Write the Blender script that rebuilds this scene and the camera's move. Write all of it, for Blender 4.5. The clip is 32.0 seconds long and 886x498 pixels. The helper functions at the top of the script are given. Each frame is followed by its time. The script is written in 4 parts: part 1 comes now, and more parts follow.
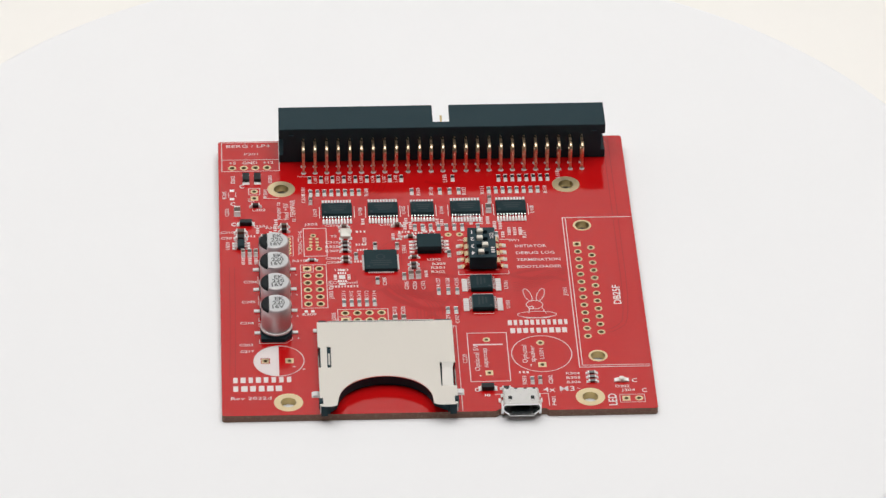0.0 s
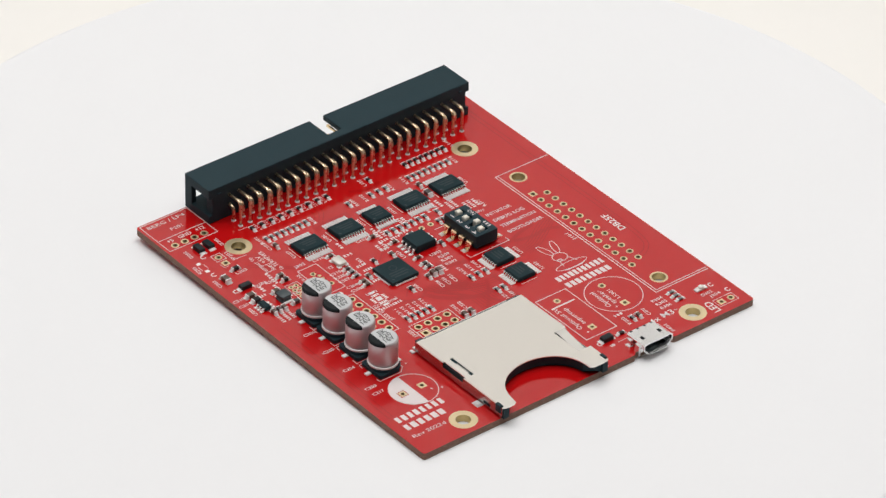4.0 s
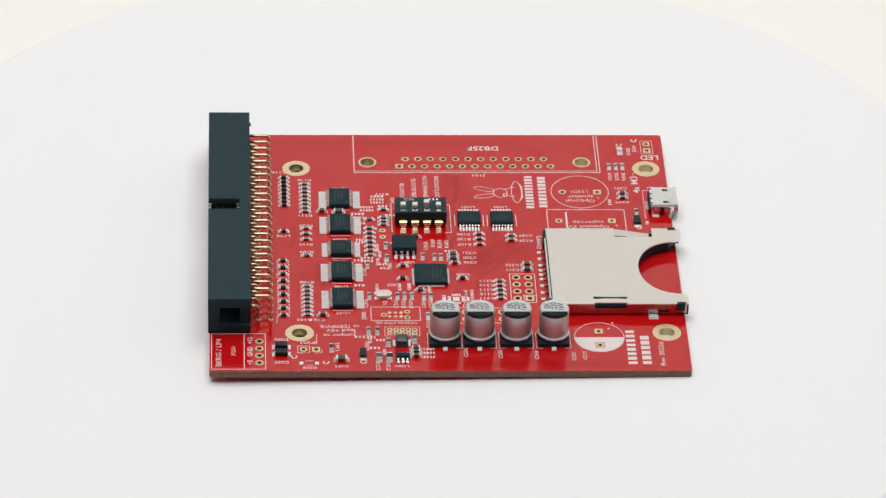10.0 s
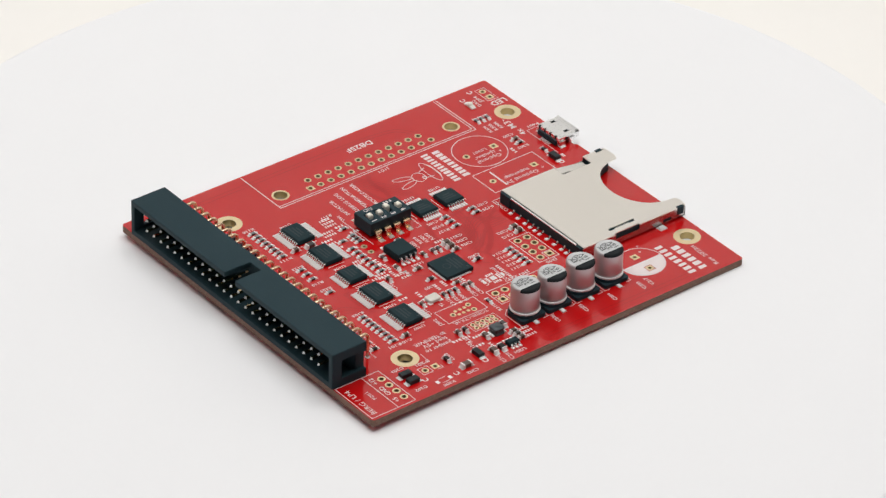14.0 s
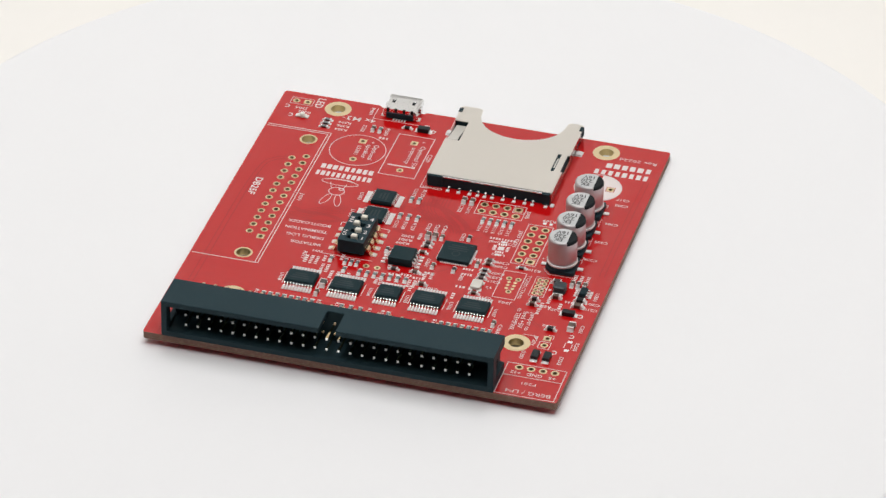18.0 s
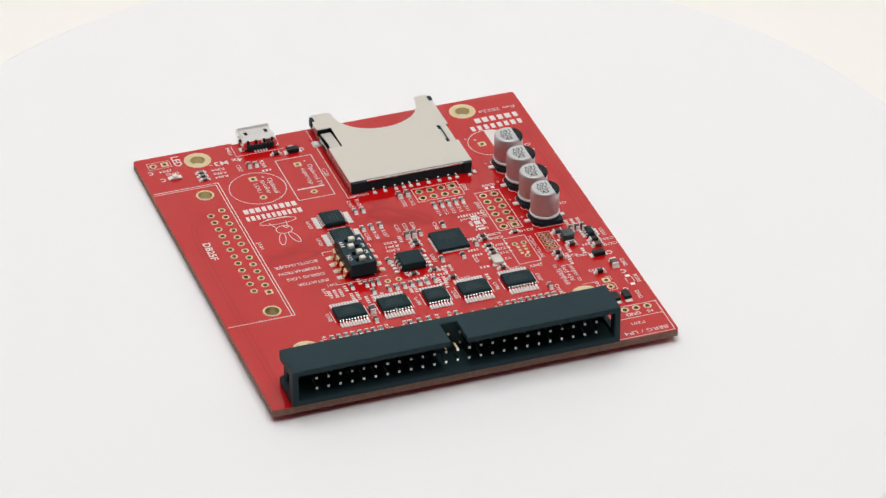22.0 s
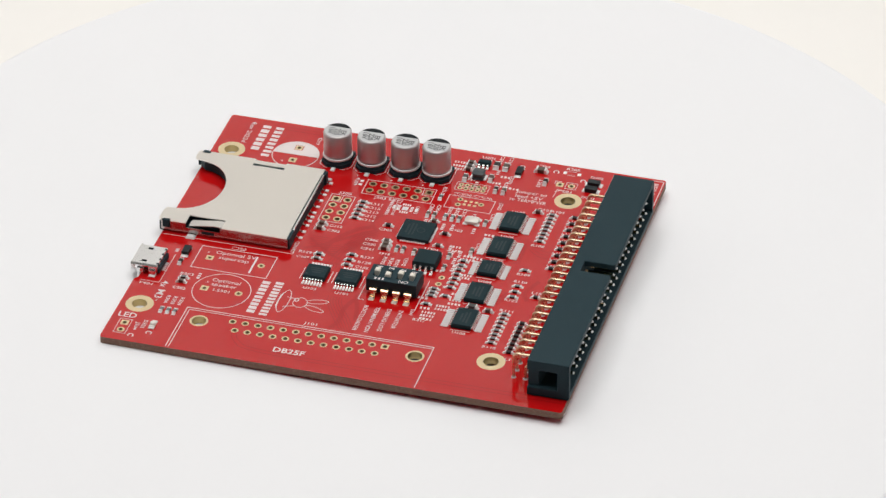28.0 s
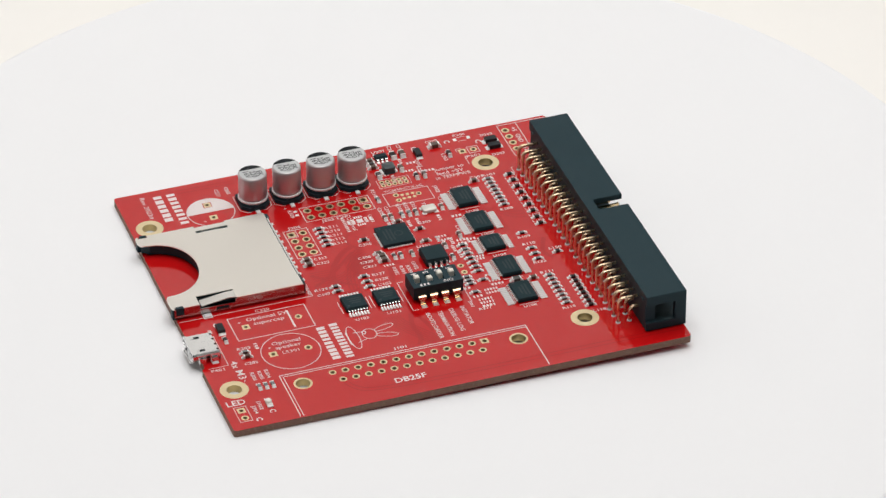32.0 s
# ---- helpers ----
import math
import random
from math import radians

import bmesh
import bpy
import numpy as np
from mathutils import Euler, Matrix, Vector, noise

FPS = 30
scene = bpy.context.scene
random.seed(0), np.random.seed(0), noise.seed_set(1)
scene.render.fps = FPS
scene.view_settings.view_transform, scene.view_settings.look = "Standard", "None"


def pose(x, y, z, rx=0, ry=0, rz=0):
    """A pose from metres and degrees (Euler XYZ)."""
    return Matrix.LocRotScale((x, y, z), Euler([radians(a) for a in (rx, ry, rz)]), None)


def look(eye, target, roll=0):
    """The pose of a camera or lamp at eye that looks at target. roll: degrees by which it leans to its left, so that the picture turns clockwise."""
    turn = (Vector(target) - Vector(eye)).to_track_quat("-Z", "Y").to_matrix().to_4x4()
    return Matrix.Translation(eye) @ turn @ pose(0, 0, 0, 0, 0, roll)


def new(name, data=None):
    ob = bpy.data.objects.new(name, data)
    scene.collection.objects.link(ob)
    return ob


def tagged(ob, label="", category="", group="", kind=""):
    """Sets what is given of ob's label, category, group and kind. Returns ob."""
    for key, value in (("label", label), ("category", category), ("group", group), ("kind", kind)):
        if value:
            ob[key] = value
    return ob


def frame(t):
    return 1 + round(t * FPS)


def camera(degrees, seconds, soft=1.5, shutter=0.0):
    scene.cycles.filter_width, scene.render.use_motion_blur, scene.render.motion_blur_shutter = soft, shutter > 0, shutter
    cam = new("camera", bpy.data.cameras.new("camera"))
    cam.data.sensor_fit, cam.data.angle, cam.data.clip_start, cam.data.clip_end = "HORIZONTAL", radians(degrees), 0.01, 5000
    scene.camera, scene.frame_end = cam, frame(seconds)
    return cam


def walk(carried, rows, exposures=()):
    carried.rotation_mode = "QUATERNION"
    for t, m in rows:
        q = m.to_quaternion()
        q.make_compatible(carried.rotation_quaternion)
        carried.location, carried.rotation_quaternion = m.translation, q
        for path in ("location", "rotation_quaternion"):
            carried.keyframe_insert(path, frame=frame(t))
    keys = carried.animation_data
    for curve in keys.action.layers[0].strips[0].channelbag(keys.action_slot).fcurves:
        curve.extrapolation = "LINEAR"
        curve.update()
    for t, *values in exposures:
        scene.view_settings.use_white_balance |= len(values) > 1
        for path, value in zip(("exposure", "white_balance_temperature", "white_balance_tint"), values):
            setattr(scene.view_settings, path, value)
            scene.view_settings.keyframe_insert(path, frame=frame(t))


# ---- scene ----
# A red circuit board turns on a white round turntable in a white light tent.
# The board's plan is in millimetres: x from its long edge, y from the edge
# with the card socket, z up from its upper face. (AX, AY) is the turning axis.
MM = 0.001
AX, AY = 42.2, 55.4
TABLE_TOP = 0.030            # upper face of the turntable
BOARD_THICK = 1.6
LEAN = 0.855                 # the pin tails under the header lift that edge
BOARD_UP = TABLE_TOP + (AY * math.sin(radians(LEAN)) + BOARD_THICK * math.cos(radians(LEAN))) * MM

cam = camera(10.60, 32.0, soft=1.40)
EYE = (0.0, -0.8391, 0.5781 + BOARD_UP)
YAW, PITCH, ROLL = 0.00641, 0.60197, 0.01241
AIM = (math.sin(YAW) * math.cos(PITCH), math.cos(YAW) * math.cos(PITCH), -math.sin(PITCH))
view = look(EYE, [e + d for e, d in zip(EYE, AIM)], math.degrees(ROLL))
walk(cam, [(0, view), (32, view)])

# ---- light: a white tent with one large soft lamp under its roof
world = bpy.data.worlds.new("tent_air")
world.use_nodes = True
world.node_tree.nodes["Background"].inputs[0].default_value = (1.0, 1.0, 1.0, 1)
world.node_tree.nodes["Background"].inputs[1].default_value = 0.05
scene.world = world


def softbox(name, eye, target, size_x, size_y, watts, colour):
    data = bpy.data.lights.new(name, "AREA")
    data.shape, data.size, data.size_y, data.energy, data.color = "RECTANGLE", size_x, size_y, watts, colour
    ob = new(name, data)
    ob.matrix_world = look(eye, target)
    return ob


softbox("softbox_top", (0, 0.03, 1.30), (0, 0.03, 0), 1.2, 1.2, 15.2, (1.0, 0.992, 0.988))
scene.view_settings.exposure = 0.0
# ---- materials
def material(name, colour, rough=0.5, metal=0.0, spec=0.5, coat=0.0, vary=0.06, grain=400.0, bump=0.0, mottle=60.0, second=None, amount=0.0):
    """A surface with two scales of variation: broad mottling and fine grain, both in its own space in metres."""
    m = bpy.data.materials.new(name)
    m.use_nodes = True
    nt = m.node_tree
    b = nt.nodes["Principled BSDF"]
    b.inputs["Roughness"].default_value, b.inputs["Metallic"].default_value = rough, metal
    b.inputs["Specular IOR Level"].default_value, b.inputs["Coat Weight"].default_value = spec, coat
    b.inputs["Coat Roughness"].default_value = 0.08
    co = nt.nodes.new("ShaderNodeTexCoord")

    def cloud(scale, detail):
        n = nt.nodes.new("ShaderNodeTexNoise")
        n.inputs["Scale"].default_value, n.inputs["Detail"].default_value = scale, detail
        nt.links.new(co.outputs["Object"], n.inputs["Vector"])
        return n

    broad, fine = cloud(mottle, 3.0), cloud(grain, 4.0)
    mix = nt.nodes.new("ShaderNodeMix")
    mix.data_type, mix.blend_type = "RGBA", "MIX"
    lo = [max(0.0, c * (1 - vary)) for c in colour]
    hi = [min(1.0, c * (1 + vary)) for c in colour]
    mix.inputs[6].default_value, mix.inputs[7].default_value = (*lo, 1), (*hi, 1)
    both = nt.nodes.new("ShaderNodeMath")
    both.operation, both.use_clamp = "MULTIPLY_ADD", True
    nt.links.new(fine.outputs["Fac"], both.inputs[0])
    both.inputs[1].default_value = 0.5
    half = nt.nodes.new("ShaderNodeMath")
    half.operation = "MULTIPLY"
    half.inputs[1].default_value = 0.5
    nt.links.new(broad.outputs["Fac"], half.inputs[0])
    nt.links.new(half.outputs[0], both.inputs[2])
    nt.links.new(both.outputs[0], mix.inputs[0])
    out = mix.outputs[2]
    if second is not None:
        spots = cloud(mottle * 0.5, 5.0)
        ramp = nt.nodes.new("ShaderNodeValToRGB")
        ramp.color_ramp.elements[0].position, ramp.color_ramp.elements[1].position = 0.52, 0.66
        ramp.color_ramp.elements[1].color = (amount, amount, amount, 1)
        nt.links.new(spots.outputs["Fac"], ramp.inputs["Fac"])
        stain = nt.nodes.new("ShaderNodeMix")
        stain.data_type = "RGBA"
        stain.inputs[7].default_value = (*second, 1)
        nt.links.new(ramp.outputs["Color"], stain.inputs[0])
        nt.links.new(out, stain.inputs[6])
        out = stain.outputs[2]
    nt.links.new(out, b.inputs["Base Color"])
    rr = nt.nodes.new("ShaderNodeMapRange")
    rr.inputs["To Min"].default_value, rr.inputs["To Max"].default_value = rough * 0.85, min(1.0, rough * 1.15)
    nt.links.new(fine.outputs["Fac"], rr.inputs["Value"])
    nt.links.new(rr.outputs["Result"], b.inputs["Roughness"])
    if bump:
        bp = nt.nodes.new("ShaderNodeBump")
        bp.inputs["Strength"].default_value, bp.inputs["Distance"].default_value = bump, 0.00005
        nt.links.new(fine.outputs["Fac"], bp.inputs["Height"])
        nt.links.new(bp.outputs["Normal"], b.inputs["Normal"])
    return m


MASK = material("red_solder_mask", (0.484, 0.0046, 0.0056), 0.10, spec=0.71, vary=0.07, grain=900, mottle=45, bump=0.03)
TRACE_WIDE = material("mask_over_bare_laminate", (0.40, 0.004, 0.005), 0.11, vary=0.08, grain=900, mottle=45)
TRACE = material("mask_over_gap", (0.355, 0.004, 0.005), 0.12, vary=0.08, grain=900, mottle=45)
EDGE = material("glass_fibre_edge", (0.22, 0.115, 0.08), 0.75, vary=0.45, grain=2600, mottle=3200, bump=0.5, second=(0.36, 0.27, 0.20), amount=0.35)
SILK = material("white_legend_ink", (0.73, 0.655, 0.645), 0.6, vary=0.05, grain=2500, mottle=500)
GOLD = material("gold_plating", (0.89, 0.745, 0.475), 0.32, metal=0.88, vary=0.06, grain=2000, mottle=300, bump=0.1)
# plating inside the holes, its colour darkened for the shade there
BARREL = material("dull_plated_barrel", (0.55, 0.43, 0.2), 0.35, metal=0.9, vary=0.15, grain=2000, mottle=300)
PIN = material("gold_flashed_brass", (0.80, 0.61, 0.41), 0.28, metal=0.97, vary=0.12, grain=1500, mottle=260, bump=0.1)
CONTACT = material("polished_gold_contact", (0.78, 0.60, 0.34), 0.12, metal=1.0, vary=0.08, grain=1500, mottle=260)
TIN = material("tinned_metal", (0.88, 0.87, 0.86), 0.34, metal=0.25, vary=0.06, grain=1800, mottle=400, bump=0.15)
LEAD_TIN = material("bright_tinned_lead", (0.90, 0.89, 0.88), 0.26, metal=0.85, vary=0.06, grain=1800, mottle=400, bump=0.1)
SOLDER = material("solder", (0.88, 0.88, 0.87), 0.3, metal=0.12, vary=0.08, grain=2200, mottle=600, bump=0.3)
STEEL = material("brushed_steel_shell", (0.865, 0.83, 0.775), 0.36, metal=1.0, vary=0.02, grain=1500, mottle=40, bump=0.05)
USB_STEEL = material("bright_steel", (0.88, 0.88, 0.88), 0.18, metal=0.95, vary=0.03, grain=1500, mottle=200)
BLACK = material("black_moulded_plastic", (0.0185, 0.0395, 0.0485), 0.5, spec=0.13, vary=0.12, grain=2500, mottle=150, bump=0.3)
EPOXY = material("black_epoxy", (0.015, 0.033, 0.0385), 0.5, spec=0.09, vary=0.15, grain=4000, mottle=300, bump=0.35)
DARK = material("dark_ferrite", (0.018, 0.017, 0.017), 0.5, spec=0.25, vary=0.2, grain=3000, mottle=500, bump=0.3)
CERAMIC = material("brown_ceramic", (0.085, 0.055, 0.04), 0.45, vary=0.12, grain=2500, mottle=400)
# glossy film, its base grey raised to hold some reflected white
GLAZE = material("dark_glazed_film", (0.135, 0.155, 0.16), 0.2, spec=1.0, coat=0.5, vary=0.12, grain=2500, mottle=400)
PAD_TIN = material("dull_tinned_land", (0.77, 0.765, 0.76), 0.36, metal=0.3, vary=0.08, grain=2200, mottle=600, bump=0.3)
GREY = material("grey_ceramic", (0.055, 0.051, 0.048), 0.4, vary=0.12, grain=2500, mottle=400)
ALU = material("brushed_aluminium_can", (0.58, 0.53, 0.54), 0.46, metal=0.85, vary=0.03, grain=1800, mottle=250, bump=0.08)
CAN_TOP = material("silver_can_top", (0.59, 0.60, 0.605), 0.55, metal=0.5, vary=0.03, grain=1800, mottle=250)
# print on the cans, and the painted dark of the data socket's openings
INK = material("black_ink", (0.016, 0.019, 0.021), 0.6, spec=0.1, vary=0.1, grain=2500, mottle=400)
ARM_STEEL = material("dull_spring_steel", (0.62, 0.595, 0.555), 0.5, metal=0.35, vary=0.03, grain=1500, mottle=60)
# smoother steel, darkened for the dim reflections on upright sides and low contacts
SIDE_STEEL = material("polished_steel_side", (0.46, 0.42, 0.40), 0.24, metal=1.0, vary=0.05, grain=1500, mottle=120)
SLATE = material("slate_grey_ferrite", (0.040, 0.056, 0.062), 0.33, spec=0.5, vary=0.1, grain=2500, mottle=300)
GREYINK = material("grey_marking", (0.034, 0.048, 0.054), 0.5, spec=0.12, vary=0.1, grain=2500, mottle=400)
CAN_PRINT = material("grey_can_print", (0.10, 0.10, 0.105), 0.5, vary=0.1, grain=2500, mottle=400)
LEG_GOLD = material("gold_plated_leg", (0.92, 0.69, 0.44), 0.24, metal=0.92, vary=0.08, grain=1500, mottle=300)
TANTALUM = material("matt_black_moulding", (0.011, 0.019, 0.022), 0.45, spec=0.26, vary=0.15, grain=4000, mottle=300, bump=0.3)
CREAM = material("cream_plastic", (0.84, 0.79, 0.69), 0.45, vary=0.05, grain=2500, mottle=400)
WHITE_PLASTIC = material("white_led_body", (0.80, 0.78, 0.72), 0.4, vary=0.05, grain=2500, mottle=400)
CRYSTAL = material("pale_metal_lid", (0.70, 0.68, 0.62), 0.5, metal=0.25, vary=0.03, grain=2500, mottle=400)
DISC = material("matt_white_turntable", (0.848, 0.849, 0.860), 0.55, vary=0.012, grain=500, mottle=18, spec=0.3, bump=0.05)
PAPER = material("warm_white_paper", (0.88, 0.858, 0.822), 0.9, vary=0.012, grain=300, mottle=6, spec=0.1)
# for the unseen dark screens that keep light off the camera side
SHADE = material("dark_grey_cloth", (0.035, 0.036, 0.038), 0.9, vary=0.1, grain=500, mottle=8, spec=0.1)
FABRIC = material("white_tent_fabric", (0.84, 0.83, 0.81), 0.95, vary=0.02, grain=700, mottle=5, spec=0.1)
# ---- mesh helpers, all in millimetres
def mesh_of(name, bm, *mats):
    me = bpy.data.meshes.new(name)
    bmesh.ops.scale(bm, vec=(MM, MM, MM), verts=bm.verts)
    bm.normal_update()
    bm.to_mesh(me)
    bm.free()
    for m in mats:
        me.materials.append(m)
    return me


def at(x, y, z=0.0):
    """A place on the board's plan, in the board's own space."""
    return Vector(((x - AX) * MM, (y - AY) * MM, z * MM))


def piece(name, me, parent, place, turn=0.0, label=""):
    """One part at a place in its parent's space, in metres, turned about z by degrees."""
    ob = new(name, me)
    ob.parent = parent
    ob.location = place
    ob.rotation_euler = (0, 0, radians(turn))
    return tagged(ob, label)


def part(name, bm, mat, parent, place=(0, 0, 0), turn=0.0, label=""):
    mats = mat if isinstance(mat, (tuple, list)) else (mat,)
    return piece(name, mesh_of(name, bm, *mats), parent, place, turn, label)


def box(bm, x0, x1, y0, y1, z0, z1, ch=0.0, mat=0, draft=0.0):
    """A box whose upper edges are chamfered by ch and whose walls lean in by draft."""
    d = draft
    if ch <= 0:
        rings = [(0, z0), (d, z1)]
    else:
        rings = [(0, z0), (d, z1 - ch), (d + ch, z1)]
    loops = []
    for inset, z in rings:
        loops.append([bm.verts.new(p) for p in ((x0 + inset, y0 + inset, z), (x1 - inset, y0 + inset, z), (x1 - inset, y1 - inset, z), (x0 + inset, y1 - inset, z))])
    faces = [bm.faces.new(loops[0][::-1]), bm.faces.new(loops[-1])]
    for a, b in zip(loops, loops[1:]):
        for i in range(4):
            j = (i + 1) % 4
            faces.append(bm.faces.new((a[i], a[j], b[j], b[i])))
    for f in faces:
        f.material_index = mat
    return faces


def block(rows, round_off=0.0):
    """One solid out of overlapping or touching boxes (x0, x1, y0, y1, z0, z1), with no seams inside and its edges taken off."""
    cuts = [sorted({round(r[k], 4) for r in rows for k in (a, a + 1)}) for a in (0, 2, 4)]
    n = [len(c) - 1 for c in cuts]
    mid = [[(c[i] + c[i + 1]) / 2 for i in range(len(c) - 1)] for c in cuts]

    def full(i, j, k):
        if not (0 <= i < n[0] and 0 <= j < n[1] and 0 <= k < n[2]):
            return False
        x, y, z = mid[0][i], mid[1][j], mid[2][k]
        return any(r[0] < x < r[1] and r[2] < y < r[3] and r[4] < z < r[5] for r in rows)

    bm = bmesh.new()
    made = {}

    def corner(i, j, k):
        if (i, j, k) not in made:
            made[i, j, k] = bm.verts.new((cuts[0][i], cuts[1][j], cuts[2][k]))
        return made[i, j, k]

    sides = (((-1, 0, 0), ((0, 0, 0), (0, 0, 1), (0, 1, 1), (0, 1, 0))), ((1, 0, 0), ((1, 0, 0), (1, 1, 0), (1, 1, 1), (1, 0, 1))),
             ((0, -1, 0), ((0, 0, 0), (1, 0, 0), (1, 0, 1), (0, 0, 1))), ((0, 1, 0), ((0, 1, 0), (0, 1, 1), (1, 1, 1), (1, 1, 0))),
             ((0, 0, -1), ((0, 0, 0), (0, 1, 0), (1, 1, 0), (1, 0, 0))), ((0, 0, 1), ((0, 0, 1), (1, 0, 1), (1, 1, 1), (0, 1, 1))))
    for i in range(n[0]):
        for j in range(n[1]):
            for k in range(n[2]):
                if full(i, j, k):
                    for d, q in sides:
                        if not full(i + d[0], j + d[1], k + d[2]):
                            bm.faces.new([corner(i + a, j + b, k + c) for a, b, c in q])
    bmesh.ops.dissolve_limit(bm, angle_limit=radians(1), verts=bm.verts, edges=bm.edges)
    if round_off:
        sharp = [e for e in bm.edges if len(e.link_faces) == 2 and e.calc_face_angle(0) > radians(30)]
        bmesh.ops.bevel(bm, geom=sharp, offset=round_off, segments=2, affect="EDGES", clamp_overlap=True)
    return bm


def boxes(*rows, ch=0.0):
    bm = bmesh.new()
    for r in rows:
        box(bm, *r, ch=ch)
    return bm


def ring_points(cx, cy, rx, ry=None, n=24, a0=0.0, a1=360.0):
    ry = rx if ry is None else ry
    full = abs(a1 - a0) >= 360
    k = n if full else n + 1
    return [(cx + rx * math.cos(radians(a0 + (a1 - a0) * i / n)), cy + ry * math.sin(radians(a0 + (a1 - a0) * i / n))) for i in range(k)]


def plate(bm, outline, holes, z0, z1, top=0, side=0, bottom=0):
    """A flat sheet with through holes."""
    loops = []
    for pts in (outline, *holes):
        vs = [bm.verts.new((x, y, z1)) for x, y in pts]
        loops.append([bm.edges.new((vs[i], vs[(i + 1) % len(vs)])) for i in range(len(vs))])
    edges = [e for l in loops for e in l]
    out = bmesh.ops.triangle_fill(bm, use_beauty=True, use_dissolve=False, edges=edges, normal=(0, 0, 1))
    faces = [g for g in out["geom"] if isinstance(g, bmesh.types.BMFace)]
    for f in faces:
        f.normal_update()
        if f.normal.z < 0:
            f.normal_flip()
        f.material_index = top
    low = {}
    for l in loops:
        for e in l:
            for v in e.verts:
                if v not in low:
                    low[v] = bm.verts.new((v.co.x, v.co.y, z0))
    for f in faces:
        g = bm.faces.new([low[v] for v in reversed(f.verts)])
        g.material_index = bottom
    for l in loops:
        for e in l:
            lp = e.link_loops[0]
            a, b = lp.vert, lp.link_loop_next.vert
            g = bm.faces.new((b, a, low[a], low[b]))
            g.material_index = side


def lathe(bm, profile, n=32, cx=0.0, cy=0.0, mats=None):
    """Turned about z; profile rows of (radius, z), from below upwards."""
    rings = []
    for r, z in profile:
        if r <= 1e-6:
            rings.append([bm.verts.new((cx, cy, z))])
        else:
            rings.append([bm.verts.new((cx + r * math.cos(2 * math.pi * i / n), cy + r * math.sin(2 * math.pi * i / n), z)) for i in range(n)])
    for k, (a, b) in enumerate(zip(rings, rings[1:])):
        for i in range(n):
            j = (i + 1) % n
            q = [a[i], a[j]] if len(a) > 1 else [a[0]]
            q += [b[j], b[i]] if len(b) > 1 else [b[0]]
            f = bm.faces.new(q)
            f.smooth = True
            f.material_index = mats[k] if mats else 0


def stroke(bm, pts, width, z0, z1, closed=False, sides=True):
    """A flat printed line along pts."""
    pts = [Vector(p) for p in pts]
    n = len(pts)
    left, right = [], []
    for i, p in enumerate(pts):
        a = pts[i - 1] if (i > 0 or closed) else p
        b = pts[(i + 1) % n] if (i < n - 1 or closed) else p
        d1, d2 = (p - a), (b - p)
        d1 = d1.normalized() if d1.length > 1e-9 else d2.normalized()
        d2 = d2.normalized() if d2.length > 1e-9 else d1
        t = (d1 + d2)
        t = t.normalized() if t.length > 1e-6 else d1
        nrm = Vector((-t.y, t.x))
        s = width / 2 / max(0.5, abs(nrm.dot(Vector((-d1.y, d1.x)))))
        left.append(p + nrm * s)
        right.append(p - nrm * s)
    L1 = [bm.verts.new((p.x, p.y, z1)) for p in left]
    R1 = [bm.verts.new((p.x, p.y, z1)) for p in right]
    L0 = [bm.verts.new((p.x, p.y, z0)) for p in left] if sides else []
    R0 = [bm.verts.new((p.x, p.y, z0)) for p in right] if sides else []
    m = n if closed else n - 1
    for i in range(m):
        j = (i + 1) % n
        bm.faces.new((R1[i], R1[j], L1[j], L1[i]))
        if not sides:
            continue
        bm.faces.new((L1[i], L1[j], L0[j], L0[i]))
        bm.faces.new((R0[i], R0[j], R1[j], R1[i]))


def sweep(bm, path, w, h, cap=0.15, corner=0.0):
    """A square bar along path, rows of (x, y, z) in a plane of constant x; corner: its edges taken off."""
    rings = []
    n = len(path)
    for i, p in enumerate(path):
        p = Vector(p)
        a, b = Vector(path[max(0, i - 1)]), Vector(path[min(n - 1, i + 1)])
        t = (b - a).normalized()
        side = Vector((1, 0, 0))
        up = side.cross(t)
        k = cap if i in (0, n - 1) else 0.0
        u, v, c = w / 2 - k, h / 2 - k, corner
        if c:
            ring = ((-u + c, -v), (u - c, -v), (u, -v + c), (u, v - c), (u - c, v), (-u + c, v), (-u, v - c), (-u, -v + c))
        else:
            ring = ((-u, -v), (u, -v), (u, v), (-u, v))
        rings.append([bm.verts.new(p + side * sx + up * sz) for sx, sz in ring])
    m = len(rings[0])
    for a, b in zip(rings, rings[1:]):
        for i in range(m):
            j = (i + 1) % m
            bm.faces.new((a[i], a[j], b[j], b[i]))
    bm.faces.new(rings[0][::-1])
    bm.faces.new(rings[-1])
    bmesh.ops.recalc_face_normals(bm, faces=bm.faces)


LETTERS = {}


